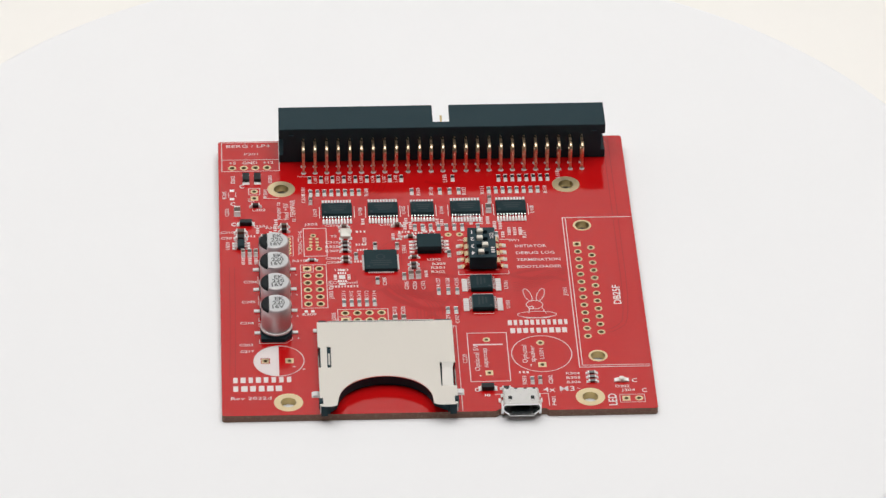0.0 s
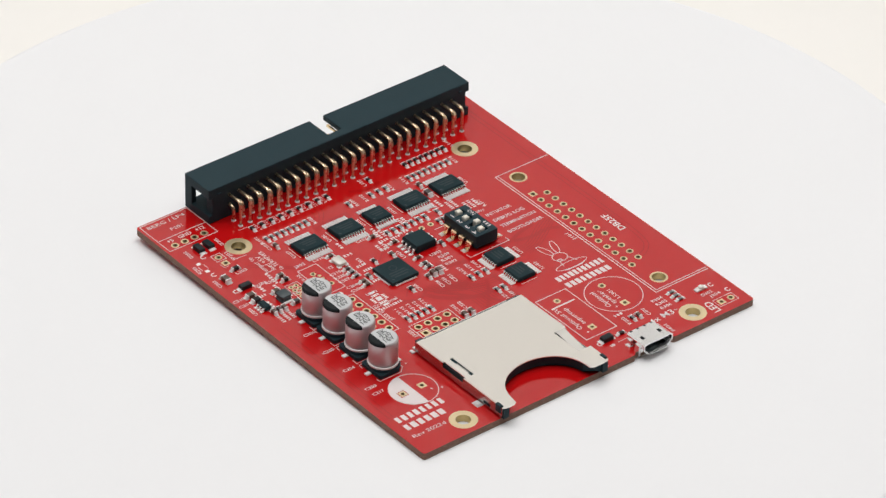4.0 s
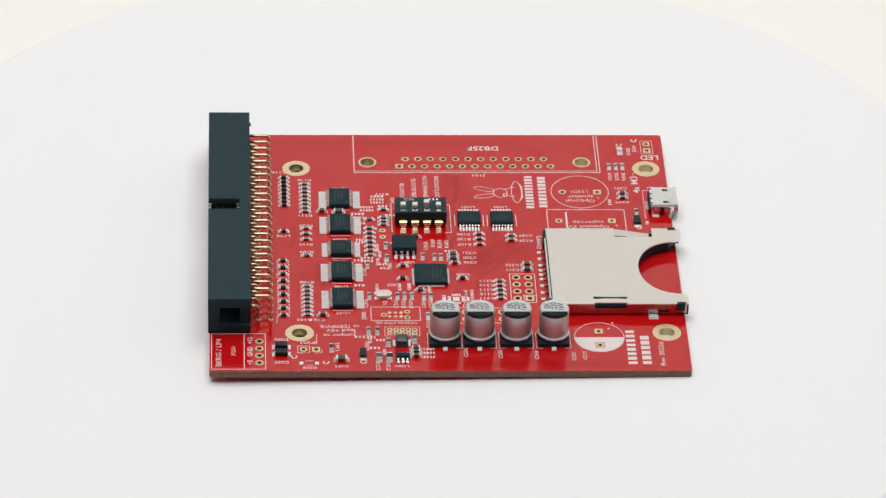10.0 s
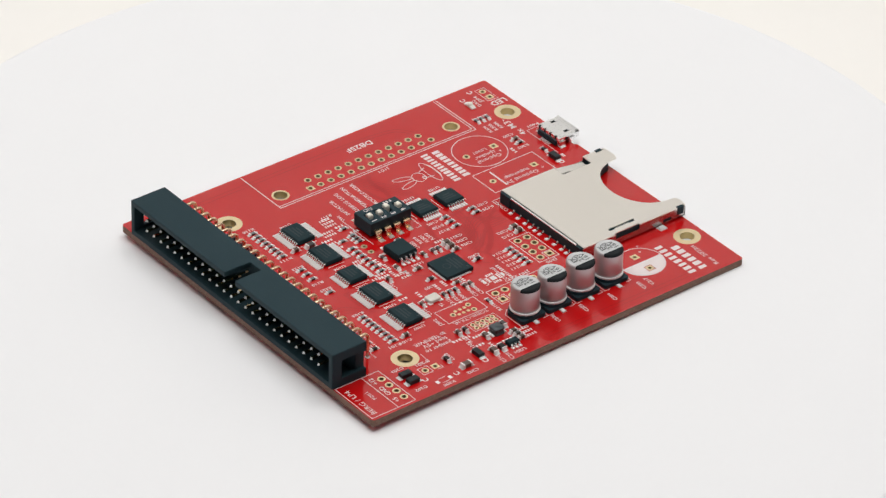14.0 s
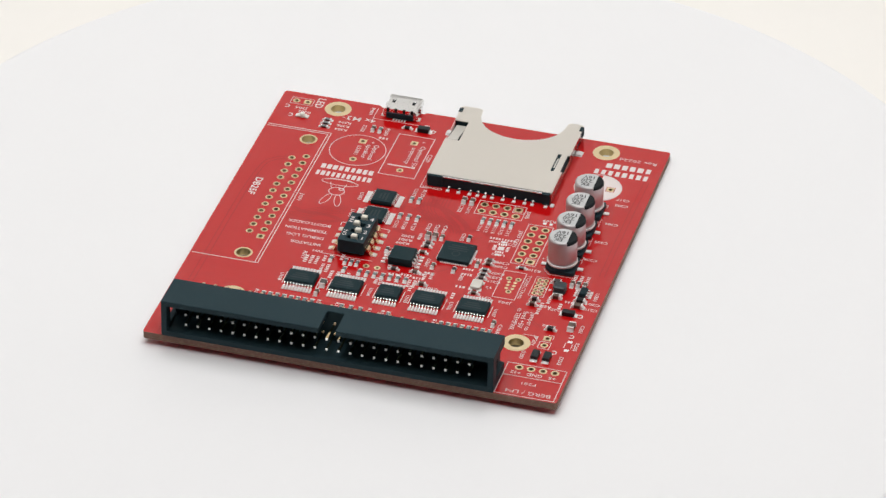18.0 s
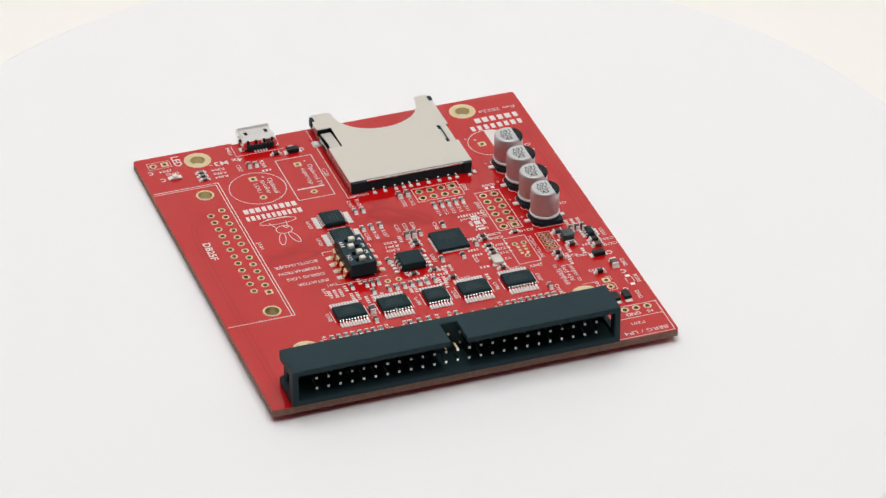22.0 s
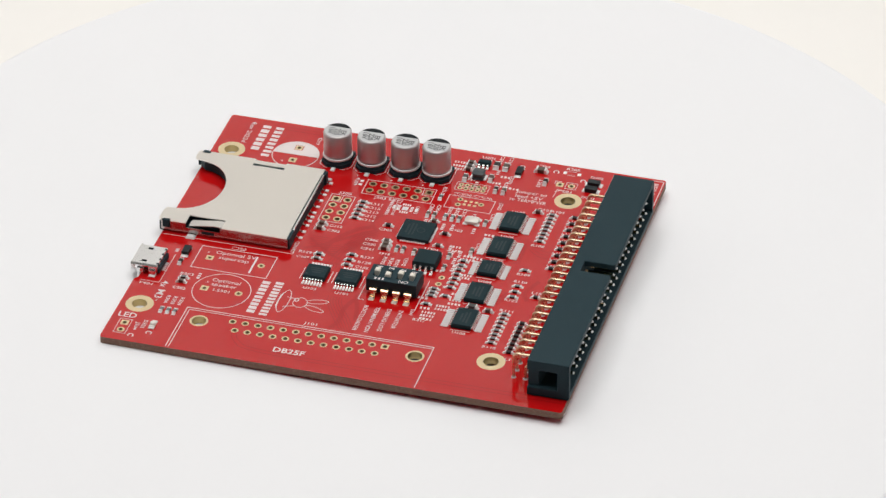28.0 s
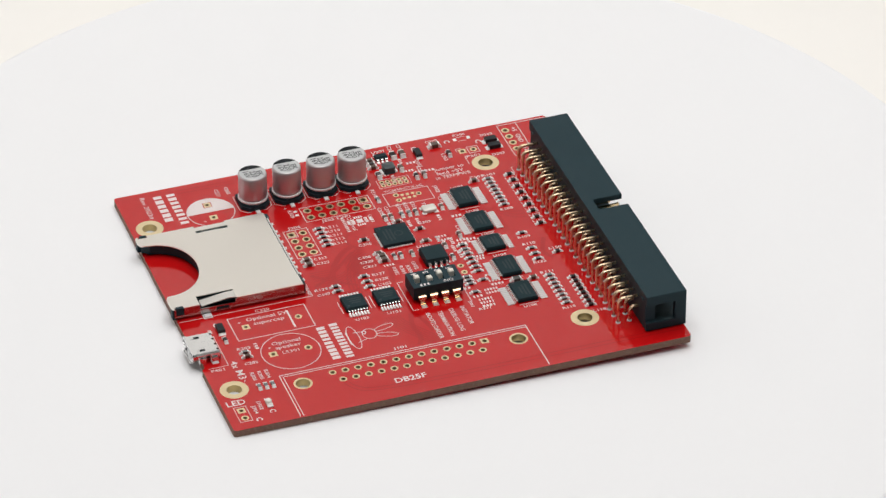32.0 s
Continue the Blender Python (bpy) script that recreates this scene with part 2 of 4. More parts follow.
def lettering(text, parent, x, y, size, turn=0.0, mat=None, z=0.035, width=None, label="", bold=0.0):
    """Printed words, centred at (x, y) of the parent's plan in mm; size is the height of a capital, width the length."""
    mat = mat or SILK
    key = (text, round(size, 2), mat.name, width and round(width, 1), bold)
    if key not in LETTERS:
        c = bpy.data.curves.new("lettering", "FONT")
        c.body, c.size, c.align_x, c.align_y, c.resolution_u, c.offset = text, size / 0.7, "CENTER", "CENTER", 2, bold
        ob = bpy.data.objects.new("lettering", c)
        scene.collection.objects.link(ob)
        dg = bpy.context.evaluated_depsgraph_get()
        me = bpy.data.meshes.new_from_object(ob.evaluated_get(dg))
        bpy.data.objects.remove(ob)
        bpy.data.curves.remove(c)
        bm = bmesh.new()
        bm.from_mesh(me)
        bpy.data.meshes.remove(me)
        xs = [v.co.x for v in bm.verts]
        ys = [v.co.y for v in bm.verts]
        cx, cy = (max(xs) + min(xs)) / 2, (max(ys) + min(ys)) / 2
        k = width / (max(xs) - min(xs)) if width else 1.0
        for v in bm.verts:
            v.co.x, v.co.y, v.co.z = (v.co.x - cx) * k, v.co.y - cy, 0.0
        LETTERS[key] = mesh_of("lettering", bm, mat)
    place = at(x, y, z) if parent is BOARD else (x * MM, y * MM, z * MM)
    return piece("lettering", LETTERS[key], parent, place, turn, label or "white printed legend" * (mat is SILK))
# ---- the setting: table, tent, turntable
def wall_sheet(name, verts, faces, mat, label):
    me = bpy.data.meshes.new(name)
    me.from_pydata(verts, [], faces)
    me.materials.append(mat)
    return tagged(new(name, me), label, "backdrop", kind="structure")


def slab(name, x0, x1, y0, y1, z0, z1, mat, label, category="wall"):
    bm = bmesh.new()
    box(bm, x0, x1, y0, y1, z0, z1)
    me = bpy.data.meshes.new(name)
    bm.normal_update()
    bm.to_mesh(me)
    bm.free()
    me.materials.append(mat)
    return tagged(new(name, me), label, category, kind="structure")


def tent():
    slab("floor", -0.95, 0.95, -0.25, 1.05, -0.02, 0.0, PAPER, "warm white paper laid over the table", "floor")
    # SHADE slabs are unseen, added to darken faces turned to the camera
    slab("floor_front", -0.95, 0.95, -1.45, -0.25, -0.02, -0.003, SHADE, "dark cloth over the table under the camera", "floor")
    slab("wall_north", -0.97, 0.97, 1.05, 1.07, -0.02, 1.45, FABRIC, "white fabric wall of a light tent")
    slab("wall_south", -0.97, 0.97, -1.47, -1.45, -0.02, 1.45, SHADE, "dark room side of the light tent, open to the camera")
    slab("wall_west", -0.97, -0.95, -0.15, 1.05, -0.02, 1.45, FABRIC, "white fabric wall of a light tent")
    slab("wall_east", 0.95, 0.97, -0.15, 1.05, -0.02, 1.45, FABRIC, "white fabric wall of a light tent")
    slab("wall_southwest", -0.97, -0.95, -1.45, -0.15, -0.02, 1.45, SHADE, "dark cloth wall behind the camera")
    slab("wall_southeast", 0.95, 0.97, -1.45, -0.15, -0.02, 1.45, SHADE, "dark cloth wall behind the camera")
    slab("ceiling", -0.97, 0.97, -1.47, 1.07, 1.45, 1.47, FABRIC, "white fabric roof of a light tent", "ceiling")


def turntable():
    base = tagged(new("turntable"), "round matt white motorised turntable on white paper", "turntable")
    bm = bmesh.new()
    lathe(bm, [(0, 6), (121.5, 6), (123.4, 6.6), (124.2, 8), (124.2, 28.6), (123.8, 29.6), (122.8, 30), (0, 30)], n=160)
    part("platter", bm, DISC, base)
    bm = bmesh.new()
    lathe(bm, [(0, 0), (108, 0), (109, 1), (109, 6), (0, 6)], n=96)
    part("foot", bm, DISC, base)
    for f in bpy.data.objects["platter"].data.polygons:
        f.use_smooth = False
    return base


tent()
TURNTABLE = turntable()
BOARD = tagged(new("circuit_board"), "red controller circuit board with black pin header on a white turntable", "circuit board")
# ---- the board itself
import itertools

MOUNT = [(13.55, 80.95), (75.6, 80.95), (13.6, 4.25), (75.45, 4.2)]
SCREW = [(78.05, 65.3), (78.05, 18.2)]
ROUND, SQUARE = [], []          # plated holes: (x, y, ring radius, hole radius)
for i in range(13):
    (SQUARE if i == 12 else ROUND).append((76.45, 25.1 + 2.77 * i, 0.82, 0.50))
for i in range(12):
    ROUND.append((79.35, 26.48 + 2.77 * i, 0.82, 0.50))
for i in range(4):
    for j in range(2):
        (SQUARE if (i, j) == (0, 0) else ROUND).append((26.1 + 2.55 * i, 32.25 + 2.56 * j, 0.90, 0.56))
for i in range(2):
    for j in range(6):
        (SQUARE if (i, j) == (0, 5) else ROUND).append((18.5 + 2.55 * i, 38.3 + 2.55 * j, 0.90, 0.56))
for i in range(4):
    ROUND.append((3.0 + 2.54 * i, 89.35, 0.90, 0.52))
for i in range(5):
    for j in range(2):
        ROUND.append((13.45 + 1.3 * j, 56.95 + 1.3 * i, 0.58, 0.3))
ROUND += [(55.2, 24.5, 0.80, 0.4), (66.35, 23.1, 0.85, 0.45), (85.4, 3.45, 0.82, 0.45), (7.7, 80.2, 0.82, 0.45),
          (49.05, 62.7, 0.72, 0.34), (51.5, 62.7, 0.72, 0.34), (20.05, 63.2, 0.66, 0.36), (19.15, 58.3, 0.66, 0.36), (21.2, 58.3, 0.66, 0.36)]
SQUARE += [(55.2, 13.0, 0.80, 0.4), (66.3, 15.5, 0.85, 0.45), (82.8, 3.45, 0.82, 0.45), (7.7, 77.6, 0.82, 0.45), (14.1, 18.5, 0.85, 0.42), (9.1, 18.5, 0.80, 0.42)]


def substrate():
    """The laminate: rounded corners, the cut-back by the small socket, and every hole through it."""
    w, h, r = 89.05, 99.65, 0.7
    out = ring_points(r, r, r, n=4, a0=180, a1=270)
    out += [(55.9, 0.0), (56.5, 0.65), (66.2, 0.65), (66.8, 0.0)]
    out += ring_points(w - r, r, r, n=4, a0=270, a1=360) + ring_points(w - r, h - r, r, n=4, a0=0, a1=90) + ring_points(r, h - r, r, n=4, a0=90, a1=180)
    holes = [ring_points(x, y, 1.63, n=28) for x, y in MOUNT] + [ring_points(x, y, 1.55, n=28) for x, y in SCREW]
    holes += [ring_points(x, y, k, n=10) for x, y, _, k in ROUND + SQUARE]
    shift = lambda l: [(x - AX, y - AY) for x, y in l]
    bm = bmesh.new()
    plate(bm, shift(out), [shift(l) for l in holes], -BOARD_THICK, 0.0, top=0, side=1, bottom=0)
    part("laminate", bm, (MASK, EDGE), BOARD, label="glossy red laminate with brown glass-fibre edges")


def plated(ring, hole, square, n=20):
    """A flat ring of plating on the face and its barrel through the laminate, coloured darker for shade."""
    bm = bmesh.new()
    inner = ring_points(0, 0, hole, n=n)
    if square:
        outer = [(max(-ring, min(ring, 1.6 * ring * math.cos(2 * math.pi * i / n))), max(-ring, min(ring, 1.6 * ring * math.sin(2 * math.pi * i / n)))) for i in range(n)]
    else:
        outer = ring_points(0, 0, ring, n=n)
    loops = [[bm.verts.new((x, y, z)) for x, y in l] for l, z in ((outer, 0.0), (outer, 0.03), (inner, 0.03), (inner, -BOARD_THICK - 0.03), (outer, -BOARD_THICK - 0.03), (outer, -BOARD_THICK))]
    for a, b in zip(loops, loops[1:]):
        for i in range(n):
            j = (i + 1) % n
            f = bm.faces.new((a[i], a[j], b[j], b[i]))
            f.material_index = 1 if a is loops[2] else 0
    bmesh.ops.recalc_face_normals(bm, faces=bm.faces)
    return mesh_of("plated_hole", bm, GOLD, BARREL)


def plated_holes():
    made = {}
    rows = [(x, y, r, k * 0.97, False, 16) for x, y, r, k in ROUND] + [(x, y, r, k * 0.97, True, 16) for x, y, r, k in SQUARE]
    for x, y, r, k, sq, n in rows:
        key = (r, k, sq)
        if key not in made:
            made[key] = plated(r, k, sq, n)
        piece("plated_hole", made[key], BOARD, at(x, y))
    big, mid = plated(3.0, 1.6, False, 40), plated(1.98, 1.52, False, 32)
    for x, y in MOUNT:
        piece("mounting_hole", big, BOARD, at(x, y), label="wide gold-plated mounting hole")
    for x, y in SCREW:
        piece("mounting_hole", mid, BOARD, at(x, y), label="gold-plated connector screw hole")


def outline(pts, width=0.2, closed=False, name="legend_line"):
    bm = bmesh.new()
    stroke(bm, [(x - AX, y - AY) for x, y in pts], width * 0.74, 0.0, 0.03, closed)
    return part(name, bm, SILK, BOARD, label="white printed line")


def frame_line(x0, x1, y0, y1, width=0.2):
    return outline([(x0, y0), (x1, y0), (x1, y1), (x0, y1)], width, True)


BAR = {}


def bars(x, y, length, size, turn=0.0, mat=None, cells=4, seed=1, gap=0.28):
    """A word that is not spelled out: a row of plain bars of its size, each a part."""
    rnd = random.Random(seed)
    step = length / cells
    for i in range(cells):
        w = round(step * (1 - gap * rnd.choice((0.75, 1.0, 1.25))), 2)
        key = (w, size)
        if key not in BAR:
            bm = bmesh.new()
            box(bm, -w / 2, w / 2, -size / 2, size / 2, 0.0, 0.03)
            BAR[key] = mesh_of("printed_bar", bm, mat or SILK)
        off = Matrix.Rotation(radians(turn), 2) @ Vector((-length / 2 + (i + 0.5) * step, 0))
        piece("printed_bar", BAR[key], BOARD, at(x + off.x, y + off.y), turn, "plain white printed bar")


def legend():
    # connector outline on the long side
    outline([(88.7, 68.25), (73.95, 68.25), (73.95, 14.35), (88.6, 14.35)], 0.26)
    outline([(74.6, 68.1), (74.6, 15.0)], 0.22)
    outline([(88.6, 15.0), (74.6, 15.0)], 0.22)
    frame_line(51.25, 59.45, 10.1, 26.9, 0.24)
    outline([(52.3, 22.8), (58.5, 22.8)], 0.55)
    outline(ring_points(66.4, 19.3, 6.25, n=48), 0.22, True)
    outline(ring_points(11.9, 18.5, 5.2, n=48), 0.22, True)
    bm = bmesh.new()      # the printed half of the round outline, cut out round its pad
    half = ring_points(0, 0, 5.2, n=28, a0=90, a1=270)
    plate(bm, half, [[(-3.75, -0.95), (-3.75, 0.95), (-1.85, 0.95), (-1.85, -0.95)]], 0.0, 0.03)
    part("legend_field", bm, SILK, BOARD, at(11.9, 18.5), label="white printed half circle")
    frame_line(24.55, 35.1, 30.85, 36.15, 0.2)
    frame_line(17.1, 22.55, 36.85, 52.45, 0.2)
    frame_line(18.0, 22.9, 55.6, 65.9, 0.2)
    frame_line(0.75, 13.3, 88.1, 99.25, 0.22)
    outline([(0.75, 92.5), (13.3, 92.5)], 0.22)
    frame_line(6.5, 8.9, 78.95, 81.4, 0.18)
    outline([(6.5, 77.8), (6.5, 76.4), (7.7, 76.4)], 0.18)
    outline([(9.6, 77.6), (13.0, 77.4)], 0.16)
    outline([(2.15, 78.1), (2.15, 80.0)], 0.16)
    outline([(3.65, 78.1), (3.65, 80.0)], 0.16)
    outline([(62.0, 60.6), (50.9, 60.6)], 0.2)
    outline([(61.3, 47.9), (50.6, 47.9), (50.6, 49.2)], 0.2)
    outline([(61.3, 47.9), (61.3, 49.2)], 0.2)
    frame_line(81.5, 86.6, 2.15, 4.75, 0.16)
    outline([(49.1, 0.4), (49.1, 29.6)], 0.18)
    outline([(49.1, 29.6), (47.6, 29.6)], 0.18)
    outline([(66.9, 5.6), (66.9, 1.3)], 0.16)
    outline([(55.9, 5.6), (66.9, 5.6)], 0.16)
    outline([(17.3, 86.0), (17.3, 85.6), (19.4, 85.6)], 0.16)
    frame_line(12.5, 15.7, 55.9, 63.2, 0.15)
    outline([(14.1, 56.3), (14.1, 62.8)], 0.12)
    for x in (25.4, 35.35, 53.2, 63.05):
        for s in (-1, 1):
            outline([(x + s * 3.75, 69.6), (x + s * 3.75, 73.9)], 0.2)
    for s in (-1, 1):
        outline([(43.85 + s * 3.0, 69.6), (43.85 + s * 3.0, 73.9)], 0.2)
    for y in (43.9, 36.85):
        for s in (-1, 1):
            outline([(53.1, y + s * 3.1), (57.4, y + s * 3.1)], 0.2)
    for y in (50.8, 43.65, 35.95, 28.2):       # round the four cans
        outline([(8.0, y + 2.2), (8.0, y + 3.55), (13.6, y + 3.55), (14.9, y + 2.2), (14.9, y + 1.4)], 0.16)
        outline([(8.0, y - 2.2), (8.0, y - 3.55), (13.6, y - 3.55), (14.9, y - 2.2), (14.9, y - 1.4)], 0.16)
        lettering("+", BOARD, 16.1, y - 1.9, 0.9)
    # the plain emblem: an oval brim, a round head and two long loops over it
    outline(ring_points(66.3, 33.1, 4.1, 1.1, n=32), 0.2, True)
    outline(ring_points(66.0, 36.6, 1.75, 1.5, n=28), 0.2, True)
    for x, tilt in ((64.75, 14), (67.45, -16)):
        loop = [Matrix.Rotation(radians(tilt), 2) @ Vector(p) for p in ring_points(0, 0, 0.72, 2.3, n=24)]
        outline([(x + p.x, 40.1 + p.y) for p in loop], 0.2, True)
    outline([(64.6, 33.4), (64.9, 35.4)], 0.2)
    outline([(68.3, 33.4), (67.5, 35.6)], 0.2)
    outline(ring_points(65.2, 35.6, 0.55, 0.4, n=16), 0.3, True)
    outline([(63.2, 32.4), (64.4, 31.9), (68.2, 31.9), (69.4, 32.4)], 0.35)
    bars(66.3, 30.35, 12.9, 1.75, cells=11, seed=3, gap=0.34)
    bars(66.3, 27.5, 12.2, 1.75, cells=9, seed=4, gap=0.34)
    bars(8.35, 12.05, 12.6, 1.85, cells=8, seed=5, gap=0.34)
    bars(7.3, 9.1, 10.6, 1.85, cells=6, seed=6, gap=0.34)
    outline([(17.1, 49.8), (19.8, 49.8), (19.8, 52.45)], 0.18)      # the first pins' boxes
    outline([(24.55, 33.5), (27.2, 33.5), (27.2, 30.85)], 0.18)
    lettering("+", BOARD, 15.0, 16.4, 1.0)
    lettering("+", BOARD, 17.0, 15.5, 1.0)
    lettering("Rev 2022d", BOARD, 6.0, 5.85, 1.05, width=8.3)
    for k, w in enumerate(("INITIATOR", "DEBUG LOG", "TERMINATION", "BOOTLOADER")):
        lettering(w, BOARD, 62.9 + (3.6, 4.45, 4.95, 5.0)[k], 58.0 - 2.53 * k, 1.0, width=(6.7, 8.3, 9.4, 9.5)[k], bold=0.01)
    lettering("DB25F", BOARD, 83.55, 39.7, 1.6, 90, width=6.8, bold=0.04)
    lettering("LED", BOARD, 79.95, 3.15, 1.75, 90, width=4.0, bold=0.04)
    lettering("4x", BOARD, 67.2, 6.9, 1.5, width=2.5, bold=0.015)
    lettering("M3", BOARD, 70.9, 7.1, 1.65, width=3.1, bold=0.015)
    outline([(72.9, 7.3), (73.6, 7.0)], 0.2)
    lettering("Optional 5V", BOARD, 53.0, 18.2, 1.15, 90, width=8.9)
    lettering("supercap", BOARD, 54.9, 18.2, 1.1, 90, width=6.7)
    lettering("+", BOARD, 53.3, 12.1, 1.0, 90)
    lettering("Optional", BOARD, 63.0, 19.3, 1.15, 90, width=6.2)
    lettering("speaker", BOARD, 64.6, 19.3, 1.1, 90, width=5.6)
    lettering("LS301", BOARD, 66.4, 19.3, 0.95, 90, width=3.6)
    lettering("+", BOARD, 64.0, 15.4, 1.0, 90)
    lettering("C220", BOARD, 50.4, 18.0, 0.95, 90, width=3.1)
    lettering("Jumper to", BOARD, 12.9, 72.6, 1.15, 90, width=6.9)
    lettering("feed +5V", BOARD, 14.4, 72.4, 1.15, 90, width=6.2)
    lettering("to TERMPWR", BOARD, 15.9, 72.6, 1.15, 90, width=8.2)
    lettering("BERG / LP4", BOARD, 6.6, 97.8, 1.15, width=9.6)
    lettering("P201", BOARD, 7.2, 94.7, 0.9, width=3.0)
    for w, x in (("+5", 3.1), ("GND", 6.9), ("+12", 10.9)):
        lettering(w, BOARD, x, 91.3, 1.05, bold=0.02)
    for w, x, y, turn in (("C206", 6.4, 46.6, 0), ("C205", 5.9, 39.4, 0), ("C204", 5.5, 31.9, 0), ("C203", 5.2, 24.2, 0), ("C217", 5.4, 21.9, 0),
                          ("R309", 18.6, 34.6, 0), ("J303 EXP1", 23.5, 43.2, 90), ("J305", 23.8, 33.6, 90), ("U103", 60.4, 36.9, 90), ("U101", 60.4, 43.9, 90),
                          ("R127", 46.1, 45.3, 90), ("R128", 48.1, 45.3, 90), ("C105", 50.0, 45.3, 90), ("R129", 47.6, 32.0, 90), ("C107", 49.5, 32.0, 90),
                          ("C312", 36.5, 35.4, 90), ("C322", 38.3, 35.4, 90), ("C305", 34.8, 46.0, 90), ("C306", 39.4, 44.3, 90), ("C320", 41.1, 44.3, 90), ("C321", 42.9, 44.3, 90),
                          ("U107", 20.7, 71.8, 90), ("U106", 30.4, 72.0, 90), ("U105", 39.8, 72.2, 90), ("U104", 48.0, 71.9, 90), ("U108", 67.6, 71.7, 90),
                          ("R109", 43.3, 79.1, 90), ("R110", 46.1, 79.2, 90), ("R122", 53.2, 79.1, 90), ("L150", 49.3, 84.0, 90), ("L118", 74.0, 84.9, 90),
                          ("U301", 39.4, 57.6, 90), ("U302", 45.6, 53.6, 0), ("R309", 46.6, 52.0, 0), ("R301", 46.3, 50.6, 0), ("R302", 46.3, 49.1, 0),
                          ("R304", 72.4, 12.3, 0), ("R305", 72.4, 10.8, 0), ("R306", 72.4, 9.3, 0), ("J304", 83.4, 6.1, 0), ("D302", 82.3, 7.6, 0),
                          ("D202", 3.1, 84.8, 90), ("D203", 11.2, 84.8, 90), ("JP201", 10.2, 79.0, 90), ("D201", 8.9, 67.0, 0), ("L202", 8.6, 73.2, 0), ("C202", 1.7, 72.4, 90), ("R205", 1.2, 79.0, 90),
                          ("C210", 1.7, 64.9, 0), ("C201", 1.7, 62.8, 0), ("U201", 1.7, 59.9, 90), ("SW1", 63.0, 60.2, 0), ("J302", 19.7, 67.3, 0), ("C316", 24.2, 66.9, 0),
                          ("Y2", 24.4, 62.9, 0), ("C315", 24.0, 60.6, 0), ("R325", 24.0, 59.0, 0), ("R307", 24.0, 57.4, 0), ("C304", 24.0, 54.7, 0), ("C308", 24.0, 53.2, 0),
                          ("U303", 25.8, 50.4, 0), ("R317", 65.4, 62.5, 90), ("R203", 11.4, 66.4, 0), ("C101", 18.3, 77.0, 90), ("R101", 18.3, 79.9, 90), ("R108", 32.0, 79.2, 90),
                          ("R118", 70.9, 79.2, 90), ("R111", 57.2, 79.2, 90), ("C303", 31.0, 60.7, 90), ("J101", 72.9, 41.0, 90), ("C107", 35.9, 66.9, 0), ("P401", 67.9, 3.0, 90), ("R203", 62.3, 10.3, 90), ("C202", 67.7, 10.3, 90), ("C", 84.9, 9.5, 0), ("C", 86.7, 6.1, 0), ("C", 3.1, 67.9, 0), ("C", 5.0, 82.2, 0), ("C", 3.0, 75.6, 0), ("C", 52.4, 7.3, 0), ("CON401", 46.4, 29.3, 0), ("R310", 16.9, 54.0, 0)):
        lettering(w, BOARD, x, y, 0.84 if len(w) > 1 else 1.3, turn, width=0.72 * len(w) if len(w) > 1 else 1.1, bold=0.012 if len(w) > 1 else 0.05)
    lettering("TC2030-CTX-NL", BOARD, 17.2, 60.7, 0.85, 90, width=9.0)
    lettering("Optional", BOARD, 26.4, 45.7, 0.95, width=5.2)
    for i, (x, y, l, turn) in enumerate(((37.2, 62.3, 2.7, 90), (38.6, 62.5, 2.7, 90), (39.6, 64.0, 2.6, 0), (42.4, 63.5, 2.6, 0), (47.9, 67.3, 2.6, 90), (45.2, 64.0, 2.4, 0),
                                         (31.3, 55.6, 2.5, 90), (30.4, 57.6, 2.5, 0), (29.7, 53.4, 2.5, 0), (38.0, 61.4, 2.4, 0), (46.8, 61.0, 2.4, 90), (52.2, 65.0, 2.6, 90),
                                         (54.2, 67.6, 2.7, 90), (57.3, 60.9, 2.4, 90), (60.8, 62.4, 2.4, 90), (30.3, 64.4, 2.4, 0), (30.2, 59.6, 2.5, 0), (12.6, 60.0, 2.4, 0),
                                         (8.2, 65.4, 2.4, 90), (6.8, 63.4, 2.0, 0), (12.2, 68.4, 2.4, 90), (30.9, 68.1, 2.4, 90), (40.2, 68.1, 2.4, 90))):
        bars(x, y, l, 0.72, turn, cells=max(3, int(l / 0.62)), seed=70 + i, gap=0.45)
    for i in range(5):
        lettering("R3%d" % (11, 15, 13, 12, 14)[i], BOARD, 26.0 + 1.6 * i, 41.2, 0.85, 90, width=3.0)
    for i in range(8):
        lettering("L10%d" % (i + 1), BOARD, 21.05 + 2.5 * i, 84.2, 0.8, 90, width=2.6)
    for i, (x, y, l, turn) in enumerate(((62.2, 63.6, 3.2, 90), (63.4, 63.6, 3.2, 90), (64.6, 63.6, 3.0, 90), (59.2, 65.9, 3.2, 90), (60.4, 65.9, 3.2, 90),
                                         (39.9, 66.3, 3.0, 90), (41.1, 66.3, 3.0, 90), (46.9, 67.5, 2.6, 90), (44.0, 64.9, 2.6, 90), (26.4, 44.4, 5.8, 0),
                                         (56.4, 67.7, 2.8, 90), (57.8, 67.9, 3.0, 90), (40.0, 62.3, 2.6, 0), (43.7, 48.4, 2.6, 90), (42.0, 58.8, 2.6, 90),
                                         (62.3, 13.0, 2.4, 0), (54.4, 5.4, 1.3, 0), (11.0, 58.2, 2.6, 90), (12.0, 66.4, 2.8, 90), (11.0, 63.8, 2.8, 90),
                                         (5.0, 54.2, 2.6, 90), (6.4, 54.2, 2.6, 90), (7.7, 54.2, 2.6, 90))):
        bars(x, y, l, 0.72, turn, cells=max(3, int(l / 0.62)), seed=20 + i, gap=0.45)


